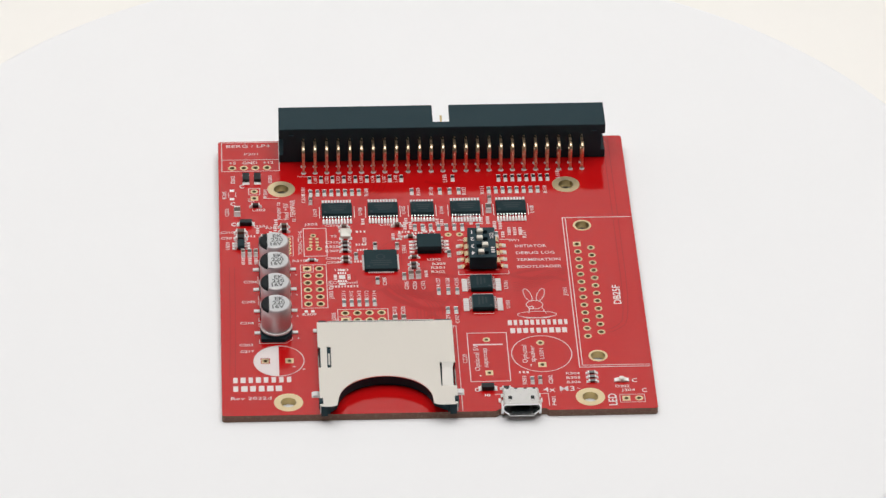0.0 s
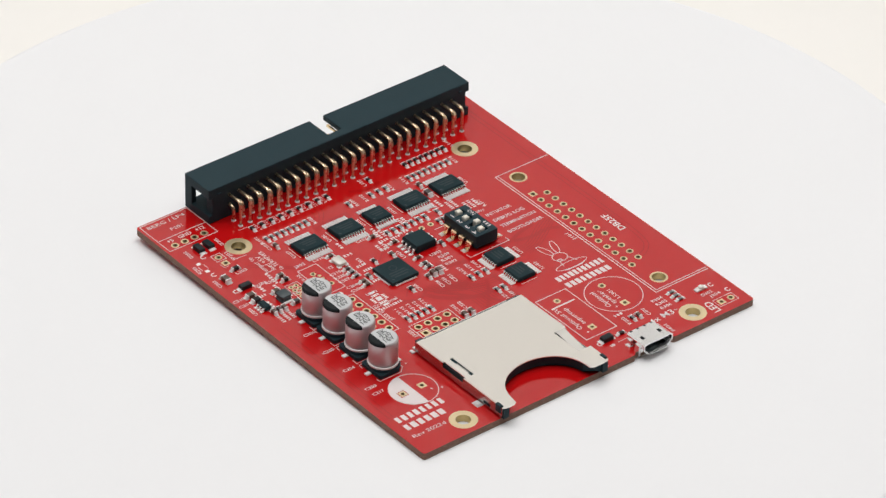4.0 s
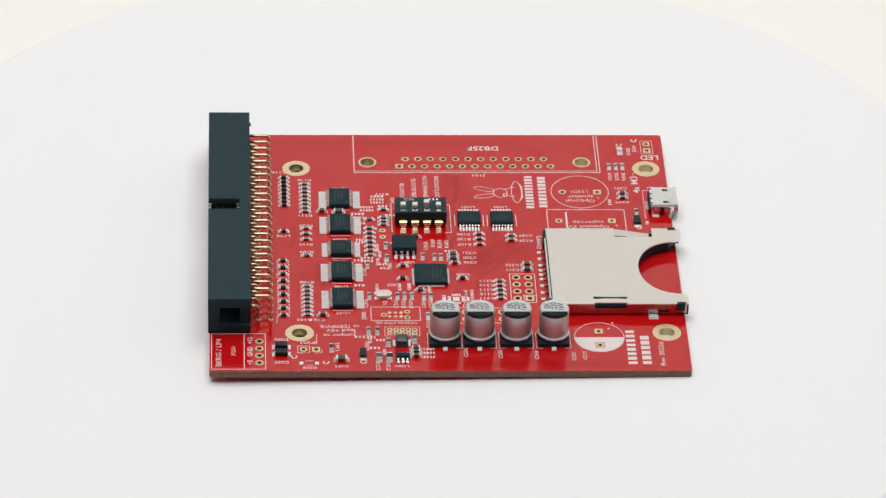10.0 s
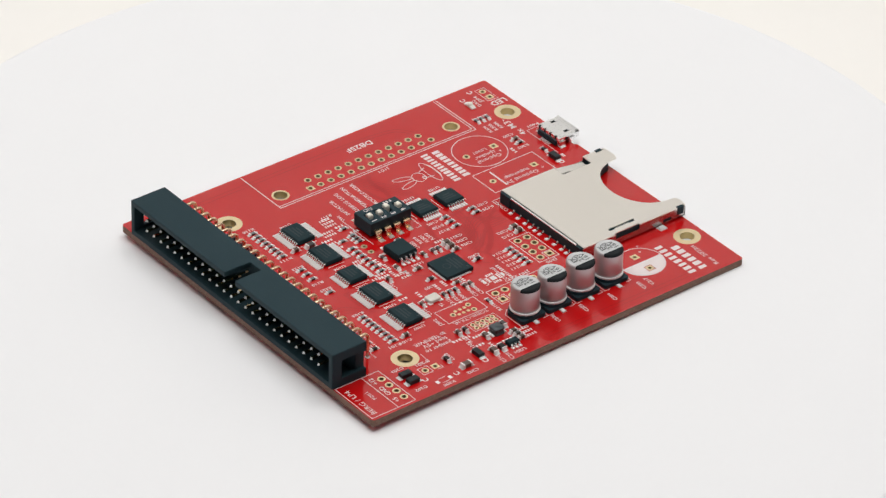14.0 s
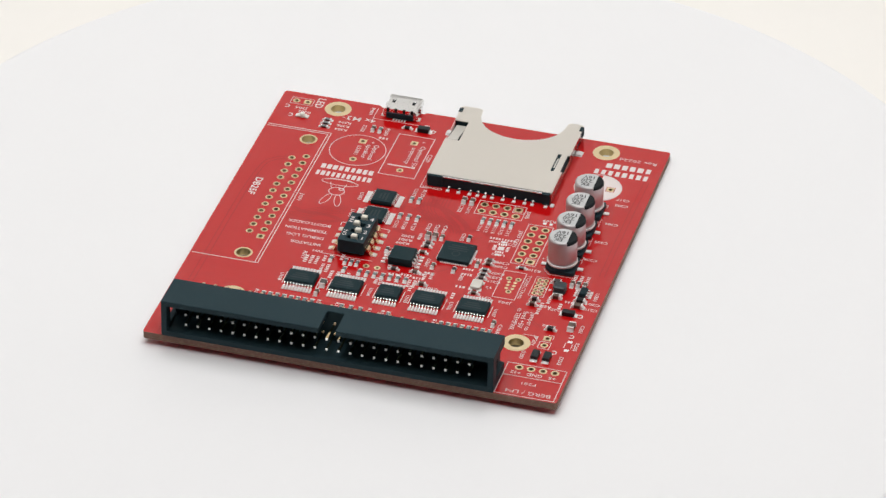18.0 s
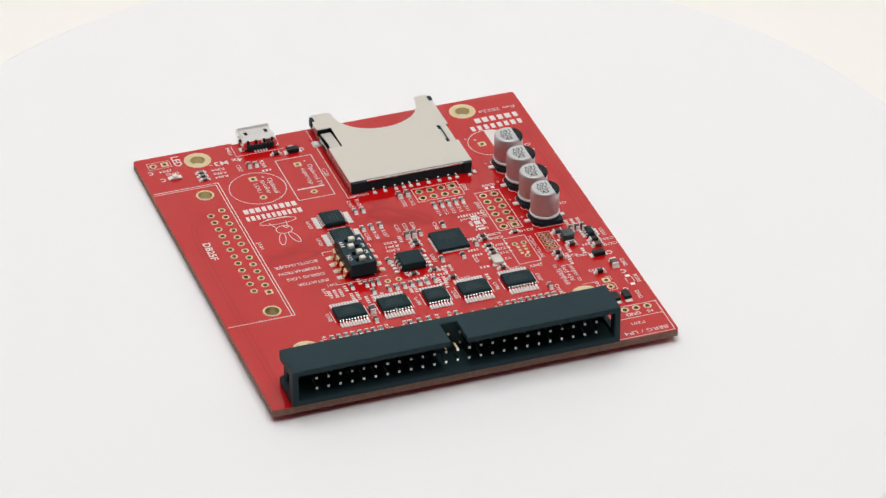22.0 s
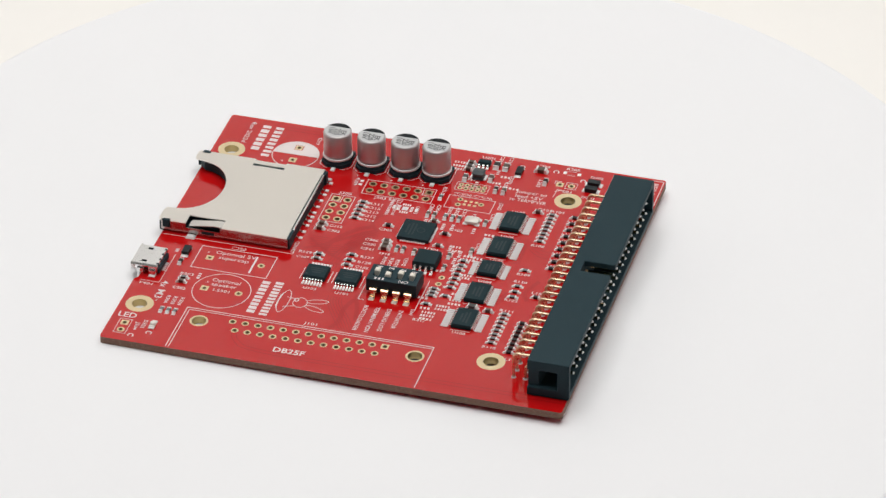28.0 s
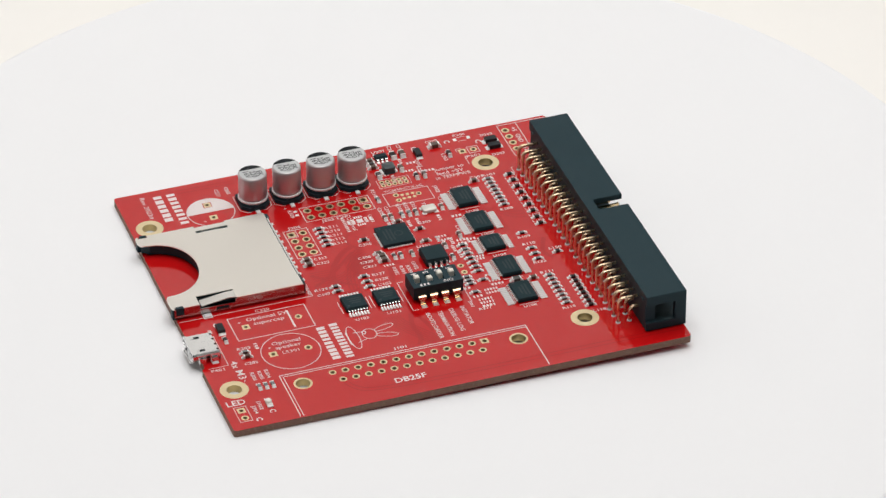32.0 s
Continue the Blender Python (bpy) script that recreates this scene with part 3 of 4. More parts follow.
def hidden_traces():
    """Copper runs and bare gaps that show as faint darker bands through the mask."""
    level = itertools.count()

    def S(pts, w=0.16, mat=None):
        bm = bmesh.new()
        pts = [Vector((x - AX, y - AY)) for x, y in pts]
        for _ in range(3):        # round the corners
            pts = [pts[0]] + [q for a, b in zip(pts, pts[1:]) for q in (a * 0.75 + b * 0.25, a * 0.25 + b * 0.75)] + [pts[-1]]
        stroke(bm, pts, w, 0.0, 0.003 + 0.00018 * next(level), sides=False)
        part("copper_trace", bm, mat or TRACE, BOARD, label="faint darker run under the red mask")

    wide = TRACE_WIDE
    S([(34.4, 43.2), (35.6, 41.0), (37.6, 39.0), (41.5, 36.4), (45.0, 35.6), (48.6, 35.9)], 1.3, wide)
    S([(36.6, 42.6), (40.4, 38.6), (44.6, 34.0), (46.2, 31.2)], 0.9, wide)
    S([(40.2, 45.0), (41.3, 40.6), (44.4, 41.2), (46.0, 42.0)], 1.5, wide)
    S([(43.2, 50.6), (44.2, 48.4), (47.2, 48.0), (50.0, 47.0)], 1.2, wide)
    S([(49.8, 40.4), (50.4, 38.6), (50.2, 34.0), (49.2, 31.6)], 0.8, wide)
    S([(52.6, 82.4), (50.2, 80.9), (47.6, 81.8), (44.9, 83.0)], 1.0, wide)
    S([(61.8, 47.2), (66.0, 45.8), (70.4, 46.6), (73.2, 45.2)], 1.1, wide)
    S([(29.6, 44.0), (31.0, 42.8), (33.2, 42.4), (36.0, 44.4)], 0.8, wide)
    S([(42.0, 31.4), (44.0, 33.6), (47.6, 38.2), (48.4, 40.0)], 0.7, wide)
    S([(57.8, 49.0), (60.0, 47.0), (64.8, 48.8), (69.2, 49.6)], 0.9, wide)
    for k in range(5):            # bundles that leave the large chip towards the card socket
        S([(35.0 + 0.7 * k, 45.2), (36.4 + 0.7 * k, 42.6), (44.6 + 0.3 * k, 38.4 + 0.75 * k), (51.6, 37.6 + 0.75 * k)], 0.32, wide)
        S([(41.2 + 0.75 * k, 35.8), (41.2 + 0.75 * k, 31.6)], 0.3, wide)
        S([(30.2, 76.4 - 0.5 * k), (33.4, 77.0 - 0.2 * k), (40.0, 77.2 - 0.35 * k)], 0.2, wide)
    rnd = random.Random(41)
    for k in range(24):           # short runs with the usual half-right bends under the middle of the board
        x, y, ang = rnd.uniform(28.0, 56.0), rnd.uniform(44.0, 77.0), rnd.choice((0, 90, 180, 270))
        for _ in range(2):
            far = rnd.uniform(1.4, 4.5)
            run = [(x, y), (x + far * math.cos(radians(ang)), y + far * math.sin(radians(ang)))]
            S(run, 0.28, wide)
            (x, y), ang = run[1], ang + rnd.choice((-45, 45))
    for k in range(6):
        S([(73.4, 50.4 - 0.55 * k), (70.0, 49.0 - 0.75 * k), (66.2, 46.4 - 0.7 * k), (63.8, 44.9 - 0.62 * k), (61.8, 44.6 - 0.6 * k)], 0.17)
        S([(40.0 + 0.55 * k, 46.2), (40.6 + 0.6 * k, 42.8), (41.6 + 0.65 * k, 40.4)], 0.2)
        S([(41.6 + 0.65 * k, 40.4), (44.0 + 0.8 * k, 37.4), (44.2 + 0.8 * k, 33.0)], 0.16)
    for k in range(4):
        S([(35.6 + 0.8 * k, 44.6), (37.0 + 0.9 * k, 41.8), (39.6 + 1.1 * k, 39.4)], 0.16)
        S([(55.6 + 0.9 * k, 47.0), (57.6 + 0.8 * k, 45.2), (60.2, 43.4 - 0.7 * k)], 0.15)
    for k in range(2):
        S([(84.9 + 1.1 * k, 99.0), (84.9 + 1.1 * k, 70.0), (84.9 + 1.1 * k, 31.4 - k), (82.4, 28.0 - 1.2 * k), (80.4, 27.2 - 1.0 * k)], 0.2)
        S([(2.0 + 1.1 * k, 52.0), (2.0 + 1.1 * k, 30.0), (1.7 + 1.1 * k, 13.4)], 0.18)
        S([(26.0 + 1.0 * k, 75.8), (26.0 + 1.0 * k, 77.8)], 0.16)
        S([(10.0 + 1.0 * k, 74.0), (16.8 + k, 68.4), (18.2 + k, 67.0)], 0.16)
    for k in range(3):
        S([(53.0 + 1.4 * k, 76.2), (50.4 + 1.3 * k, 77.8)], 0.16)
        S([(30.6 + 1.2 * k, 77.0), (33.6 + 1.2 * k, 80.0), (33.8 + 1.2 * k, 82.4)], 0.16)


substrate()
plated_holes()
legend()
hidden_traces()
# ---- components on the board
CACHE = {}


def shared(key, make, *mats):
    if key not in CACHE:
        bm = bmesh.new()
        make(bm)
        CACHE[key] = mesh_of(key.split("|")[0], bm, *mats)
    return CACHE[key]


def chip(name, x, y, turn, l=1.6, w=0.8, h=0.55, mat=None, cap=0.29, label=""):
    """A two-ended surface part lying along its own x: body, two metal ends, and the solder at each end."""
    mat = mat or DARK
    k = "|%.2f,%.2f,%.2f" % (l, w, h)
    def core(bm):
        faces = box(bm, -l / 2 + cap * 0.6, l / 2 - cap * 0.6, -w / 2 + 0.02, w / 2 - 0.02, 0.03, h - 0.02, 0.03)
        if name == "resistor":      # a glazed film on its top, part of its sheen in the lighter grey
            faces[1].material_index = 1
    body = shared(name + k + mat.name, core, mat, GLAZE)
    tall = 0.3 if name == "diode" else h
    end = shared("end_cap" + k + str(tall), lambda bm: box(bm, -cap / 2, cap / 2, -w / 2, w / 2, 0.02, tall, 0.05), TIN)

    def blob(bm):
        """A thin land with a hollow ramp of solder climbing the part's end."""
        box(bm, -0.32, 0.42, -w / 2 - 0.02, w / 2 + 0.02, 0.0, 0.06)
        prof = [(-0.1, tall * 0.7), (0.06, tall * 0.46), (0.22, tall * 0.26), (0.4, 0.06)]
        rows = [[bm.verts.new((px, s * (w / 2 - 0.02 - 0.05 * k), pz)) for s in (-1, 1)] for k, (px, pz) in enumerate(prof)]
        low = [[bm.verts.new((px, s * (w / 2 - 0.02 - 0.05 * k), 0.04)) for s in (-1, 1)] for k, (px, pz) in enumerate(prof)]
        for k in range(3):
            f = bm.faces.new((rows[k][0], rows[k + 1][0], rows[k + 1][1], rows[k][1]))
            f.smooth = True
            for m in (0, 1):
                bm.faces.new((rows[k][m], rows[k + 1][m], low[k + 1][m], low[k][m]))
        bmesh.ops.recalc_face_normals(bm, faces=bm.faces)
    fillet = shared("solder_joint" + k, blob, SOLDER)
    ob = piece(name, body, BOARD, at(x, y), turn, label)
    for s in (-1, 1):
        piece("end_cap", end, ob, (s * (l / 2 - cap / 2) * MM, 0, 0))
        piece("solder_joint", fillet, ob, (s * (l / 2 + 0.06) * MM, 0, 0), 0 if s > 0 else 180)
    return ob


def pad(x, y, w, h, mat=None, turn=0):
    me = shared("contact_pad|%.2f,%.2f%s" % (w, h, (mat or SOLDER).name), lambda bm: box(bm, -w / 2, w / 2, -h / 2, h / 2, 0.0, 0.05, 0.02), mat or SOLDER)
    return piece("contact_pad", me, BOARD, at(x, y), turn)


def gull_ic(x, y, turn, n, pitch, body_l, body_w, h, span, lead_w, pad_l, marks=True, label="", lead_t=0.14, pad_w=0.085):
    """A package with bent leads along both long sides; its length lies along its own x."""
    key = "|%d,%.2f,%.2f" % (n, body_l, h)

    def shell(bm):
        mid = h * 0.52
        box(bm, -body_l / 2, body_l / 2, -body_w / 2, body_w / 2, mid, h, 0.06, draft=0.16)
        box(bm, -body_l / 2 + 0.1, body_l / 2 - 0.1, -body_w / 2 + 0.1, body_w / 2 - 0.1, 0.12, mid + 0.001)
        bmesh.ops.recalc_face_normals(bm, faces=bm.faces)
    ob = piece("integrated_circuit", shared("integrated_circuit" + key, shell, EPOXY), BOARD, at(x, y), turn, label or "black leaded chip package")

    def lead(bm):
        a, b = body_w / 2 - 0.05, span / 2
        sweep(bm, [(0, a, h * 0.56), (0, a + 0.3, h * 0.56), (0, a + 0.42, h * 0.48), (0, a + 0.54, 0.24), (0, a + 0.66, 0.17), (0, b, 0.17)], lead_w, lead_t, 0.0)
    me = shared("lead" + key, lead, LEAD_TIN)
    land = shared("solder_pad" + key, lambda bm: box(bm, -lead_w / 2 - pad_w, lead_w / 2 + pad_w, span / 2 - 0.45, span / 2 - 0.45 + pad_l, 0.0, 0.24, 0.07), PAD_TIN if n > 7 else SOLDER)
    for i in range(n):
        px = (i - (n - 1) / 2) * pitch
        for t in (0, 180):
            s = 1 if t == 0 else -1
            piece("lead", me, ob, (px * MM, 0, 0), t)
            piece("solder_pad", land, ob, (px * MM, 0, 0), t)
    if marks:
        dot = shared("pin_mark", lambda bm: lathe(bm, [(0.32, 0), (0.32, 0.012), (0, 0.012)], n=14), GREYINK)
        piece("pin_mark", dot, ob, ((-body_l / 2 + 0.75) * MM, (-body_w / 2 + 0.8) * MM, h * MM))

        def rows(bm):
            for j, (yy, ll) in enumerate(((0.75, 0.62), (0.0, 0.55), (-0.75, 0.4))):
                box(bm, -body_l * ll / 2, body_l * ll / 2, yy - 0.2, yy + 0.2, 0.0, 0.008)
        piece("marking", shared("marking" + key, rows, GREYINK), ob, (0.2 * MM, 0.1 * MM, h * MM))
    return ob


def pin_header():
    """Right-angle shrouded header: open towards the board's edge, a keying slot in its roof, a window in each end."""
    x0, x1, y0, y1, z0, z1 = 13.35, 84.8, 91.15, 100.0, 0.12, 8.7
    s0, s1 = 47.05, 50.75
    rows = []
    B = lambda *r: rows.append([v - (AX if i < 2 else AY if i < 4 else 0) for i, v in enumerate(r)])
    B(x0 + 0.9, x1 - 0.9, y0, 93.4, z0, z1)                  # back block
    B(x0, s0, 93.4, y1, 7.45, z1)                                    # roof, two halves and the strip behind the slot
    B(s1, x1, 93.4, y1, 7.45, z1)
    B(x0, x1, y0, 93.4, 6.3, z1)
    B(x0, x1, 93.4, y1, z0, 1.45)                                    # floor
    for a, b in ((x0, x0 + 1.25), (x1 - 1.25, x1)):                  # ends round their windows
        B(a, b, 97.5, y1, 1.45, 7.45)
        B(a, b, 93.4, 97.5, 1.45, 2.1)
        B(a, b, 93.4, 97.5, 6.5, 7.45)
    for a, b in ((x0, x0 + 1.8), (x1 - 1.8, x1)):                    # feet of the back block
        B(a, b, y0, 93.4, z0, 2.1)
    ob = part("pin_header", block(rows, 0.2), BLACK, BOARD, label="black shrouded fifty-pin header with a keying slot")

    for x in (16.0, 82.4):
        part("moulded_tab", boxes((x - 0.55 - AX, x + 0.55 - AX, y0 - 0.3 - AY, y0 + 0.05 - AY, 6.95, 7.25), ch=0.05), BLACK, ob)

    def pin(bm, z, y_down):
        r = 1.0
        path = [(0, 94.0, z), (0, y_down + r, z)]
        path += [(0, y_down + r - r * math.sin(radians(a)), z - r + r * math.cos(radians(a))) for a in (15, 30, 45, 60, 75)]
        path += [(0, y_down, z - r), (0, y_down, -2.9)]
        sweep(bm, [(0, y - AY, q) for _, y, q in path], 0.66, 0.64, 0.12, 0.12)
        for f in bm.faces:
            f.smooth = len(f.verts) == 4
        before = set(bm.faces)
        sweep(bm, [(0, y - AY, z) for y in (99.85, 99.45, 93.2)], 0.52, 0.52, 0.18)
        for f in bm.faces:
            # tip ends get the pale solder colour for the glint at the mouth
            if all(v.co.y > 99.4 - AY for v in f.verts):
                f.material_index = 1
            elif f not in before:
                f.material_index = 2
    up, low = bmesh.new(), bmesh.new()
    pin(up, 5.98, 86.9)
    pin(low, 3.44, 89.42)
    up, low = mesh_of("pin", up, PIN, SOLDER, CONTACT), mesh_of("pin", low, PIN, SOLDER, CONTACT)

    def collar(bm):
        lathe(bm, [(0.56, 0.0), (0.56, 0.05), (0.46, 0.14), (0.37, 0.34)], n=14)
    ring = shared("solder_ring", collar, SOLDER)
    for i in range(25):
        x = 49.05 + (i - 12) * 2.54
        for me, y in ((up, 86.9), (low, 89.42)):
            piece("pin", me, ob, ((x - AX) * MM, 0, 0))
            piece("solder_ring", ring, ob, at(x, y))


def card_socket():
    """Memory card socket: black frame with a steel cover, a thumb cut-out, side springs and a row of contacts."""
    x0, x1, y0, y1, top = 19.95, 48.1, -0.95, 27.9, 2.85
    cx, half, depth = 33.4, 9.75, 9.9
    frame_bm = bmesh.new()
    B = lambda *r: box(frame_bm, *[v - (AX if i < 2 else AY if i < 4 else 0) for i, v in enumerate(r)], ch=0.05)
    B(x0 + 0.35, x1 - 0.35, 24.6, y1 + 0.35, 0.05, 2.6)
    B(x0 + 0.35, x0 + 2.1, 0.0, 24.6, 0.05, 2.55)
    B(x1 - 2.1, x1 - 0.35, 0.0, 5.0, 0.05, 2.55)
    B(x1 - 3.7, x1 - 0.35, 5.0, 13.6, 0.05, 0.9)
    B(x1 - 2.1, x1 - 0.35, 13.6, 24.6, 0.05, 2.55)
    B(x0 + 0.35, x0 + 1.9, y1 - 0.4, y1 + 0.75, 0.05, 2.75)
    B(x1 - 3.6, x1 - 0.35, y1 - 0.4, y1 + 0.6, 0.05, 2.7)
    B(x0 + 0.25, x0 + 1.6, -0.75, 0.6, 0.05, 2.4)
    B(x1 - 1.6, x1 - 0.25, -0.75, 0.6, 0.05, 2.4)
    arc = [(cx - (half + 0.25) * math.cos(radians(a)), y0 + 0.6 + (depth - 0.3) * math.sin(radians(a)) ** 0.86) for a in range(8, 175, 6)]
    inner = [(x0 + 2.1, 24.6), (x0 + 2.1, 0.0)] + arc + [(x1 - 2.1, 0.0), (x1 - 2.1, 5.0), (x1 - 3.7, 5.0), (x1 - 3.7, 13.6), (x1 - 2.1, 13.6), (x1 - 2.1, 24.6)]
    plate(frame_bm, [(x - AX, y - AY) for x, y in inner], [], 0.35, 2.5)
    for a, b in ((x0 - 0.18, x0 + 0.6), (x1 - 0.6, x1 + 0.18)):
        B(a, b, 0.1, 1.6, 1.2, 3.0)
    ob = part("card_socket", frame_bm, BLACK, BOARD, label="black memory card socket frame under a steel cover")
    # cover: sheet with the curved thumb cut-out
    edge = [(x0, y1), (x0, 19.1), (x0 + 0.5, 19.1), (x0 + 0.5, 12.2), (x0, 12.2), (x0, 1.75), (x0 + 0.65, 1.75), (x0 + 0.65, -0.25), (x0, -0.25), (x0, y0 + 0.5), (x0 + 0.5, y0 + 0.1), (x0 + 1.4, y0)]
    edge += [(x0 + 2.1, y0), (x0 + 2.95, y0 + 0.12), (x0 + 3.55, y0 + 0.5)]
    edge += [(cx - half * math.cos(radians(a)), y0 + 0.6 + (depth - 0.6) * math.sin(radians(a)) ** 0.86) for a in range(8, 175, 6)]
    edge += [(x1 - 4.95, y0 + 0.5), (x1 - 4.2, y0 + 0.12), (x1 - 3.3, y0), (x1 - 1.4, y0), (x1 - 0.5, y0 + 0.1), (x1, y0 + 0.5), (x1, -0.25), (x1 - 0.65, -0.25), (x1 - 0.65, 1.75), (x1, 1.75)]
    edge += [(x1, 5.2), (44.9, 5.2), (44.9, 13.3), (x1, 13.3), (x1, y1)]
    edge += [(x1 - 3.7, y1), (x1 - 3.7, y1 - 0.12), (x0 + 2.0, y1 - 0.12), (x0 + 2.0, y1)]
    slots = [[(21.8, 12.1), (22.6, 12.1), (22.6, 19.2), (21.8, 19.2)]]
    shift = lambda l: [(x - AX, y - AY) for x, y in l]
    bm = bmesh.new()
    plate(bm, shift(edge), [shift(s) for s in slots], top - 0.2, top)
    part("detent_spring", boxes((22.0 - AX, 22.42 - AX, 13.4 - AY, 17.4 - AY, 2.3, 2.55), ch=0.05), ARM_STEEL, ob)
    part("cover", bm, STEEL, ob, label="plain steel cover with a curved thumb cut-out")
    bm = bmesh.new()              # the rolled lip along its rear edge, in whiter steel for its highlight
    sweep(bm, [(0, x0 + 2.1 - AX, 0), (0, x1 - 3.8 - AX, 0)], 0.42, 0.42, 0.0, 0.12)
    bmesh.ops.rotate(bm, cent=(0, 0, 0), matrix=Matrix.Rotation(radians(-90), 3, "Z"), verts=bm.verts)
    bmesh.ops.translate(bm, vec=(0, y1 + 0.28 - AY, top - 0.215), verts=bm.verts)
    part("rear_lip", bm, USB_STEEL, ob, label="bright rolled steel lip")
    bm = bmesh.new()              # the spring arm, bent down towards its free end
    bends = ((13.28, 45.32, 47.8, 2.65), (11.6, 45.3, 47.5, 2.6), (7.2, 45.2, 47.45, 1.9), (5.75, 45.2, 47.5, 1.72))
    lo = [[bm.verts.new((x - AX, y - AY, z)) for x in (xa, xb)] for y, xa, xb, z in bends]
    hi = [[bm.verts.new((x - AX, y - AY, z + 0.2)) for x in (xa, xb)] for y, xa, xb, z in bends]
    for k in range(3):
        for ring in (lo, hi):
            bm.faces.new((ring[k][0], ring[k][1], ring[k + 1][1], ring[k + 1][0]))
        for m in (0, 1):
            bm.faces.new((lo[k][m], hi[k][m], hi[k + 1][m], lo[k + 1][m]))
    for k in (0, 3):
        bm.faces.new((lo[k][0], lo[k][1], hi[k][1], hi[k][0]))
    bmesh.ops.recalc_face_normals(bm, faces=bm.faces)
    part("spring_arm", bm, ARM_STEEL, ob)
    for x, gap in ((x0, (12.4, 19.0)), (x1, (5.2, 13.0))):
        bm = bmesh.new()
        a, b = (x, x + 0.2) if x == x0 else (x - 0.2, x)
        for r in ((a, b, 1.8, gap[0], 0.35, top - 0.2), (a, b, y0 + 0.6, 0.0, 0.5, top - 0.2), (a, b, 0.0, 1.8, 0.5, 1.1), (a, b, gap[1], y1 + 0.25, 0.35, top - 0.2), (a, b, gap[0], gap[1], 0.35, 1.7)):
            box(bm, *[v - (AX if i < 2 else AY if i < 4 else 0) for i, v in enumerate(r)])
        part("side_wall", bm, SIDE_STEEL, ob)
        for ya, yb, za, zb in (((8.8, 11.6, 0.7, 1.4),) if x == x1 else ((3.4, 5.6, 0.7, 1.4),)):
            bm = bmesh.new()
            box(bm, (b if x == x1 else a) - 0.03 - AX, (b if x == x1 else a) + 0.03 - AX, ya - AY, yb - AY, za, zb)
            part("side_window", bm, BLACK, ob)
    for x, s in ((x0, -1), (x1, 1)):
        bm = bmesh.new()
        box(bm, -0.55, 0.55, -0.75, 0.75, 0.02, 0.45, 0.1)
        box(bm, -0.8, 0.8, -1.0, 1.0, 0.0, 0.1)
        part("solder_tab", bm, PAD_TIN, ob, at(x + s * 0.75, 6.6))

    def contact(bm):
        sweep(bm, [(0, -0.6, 0.5), (0, 0.12, 0.5), (0, 0.26, 0.36), (0, 0.34, 0.2), (0, 0.5, 0.13), (0, 1.1, 0.13)], 0.36, 0.16, 0.0)
        box(bm, -0.38, 0.38, 0.8, 1.6, 0.0, 0.26, 0.1, mat=1)
    me = shared("contact", contact, SIDE_STEEL, SOLDER)
    for x in (20.9, 23.9, 25.6, 28.0, 30.5, 32.9, 34.6, 36.2, 38.0, 40.5, 42.9):
        piece("contact", me, ob, at(x, y1 + 0.35))
    bm = bmesh.new()
    box(bm, -0.4, 0.4, -0.6, 0.6, 0.0, 0.3, 0.1)
    part("solder_tab", bm, PAD_TIN, ob, at(19.6, 28.6))


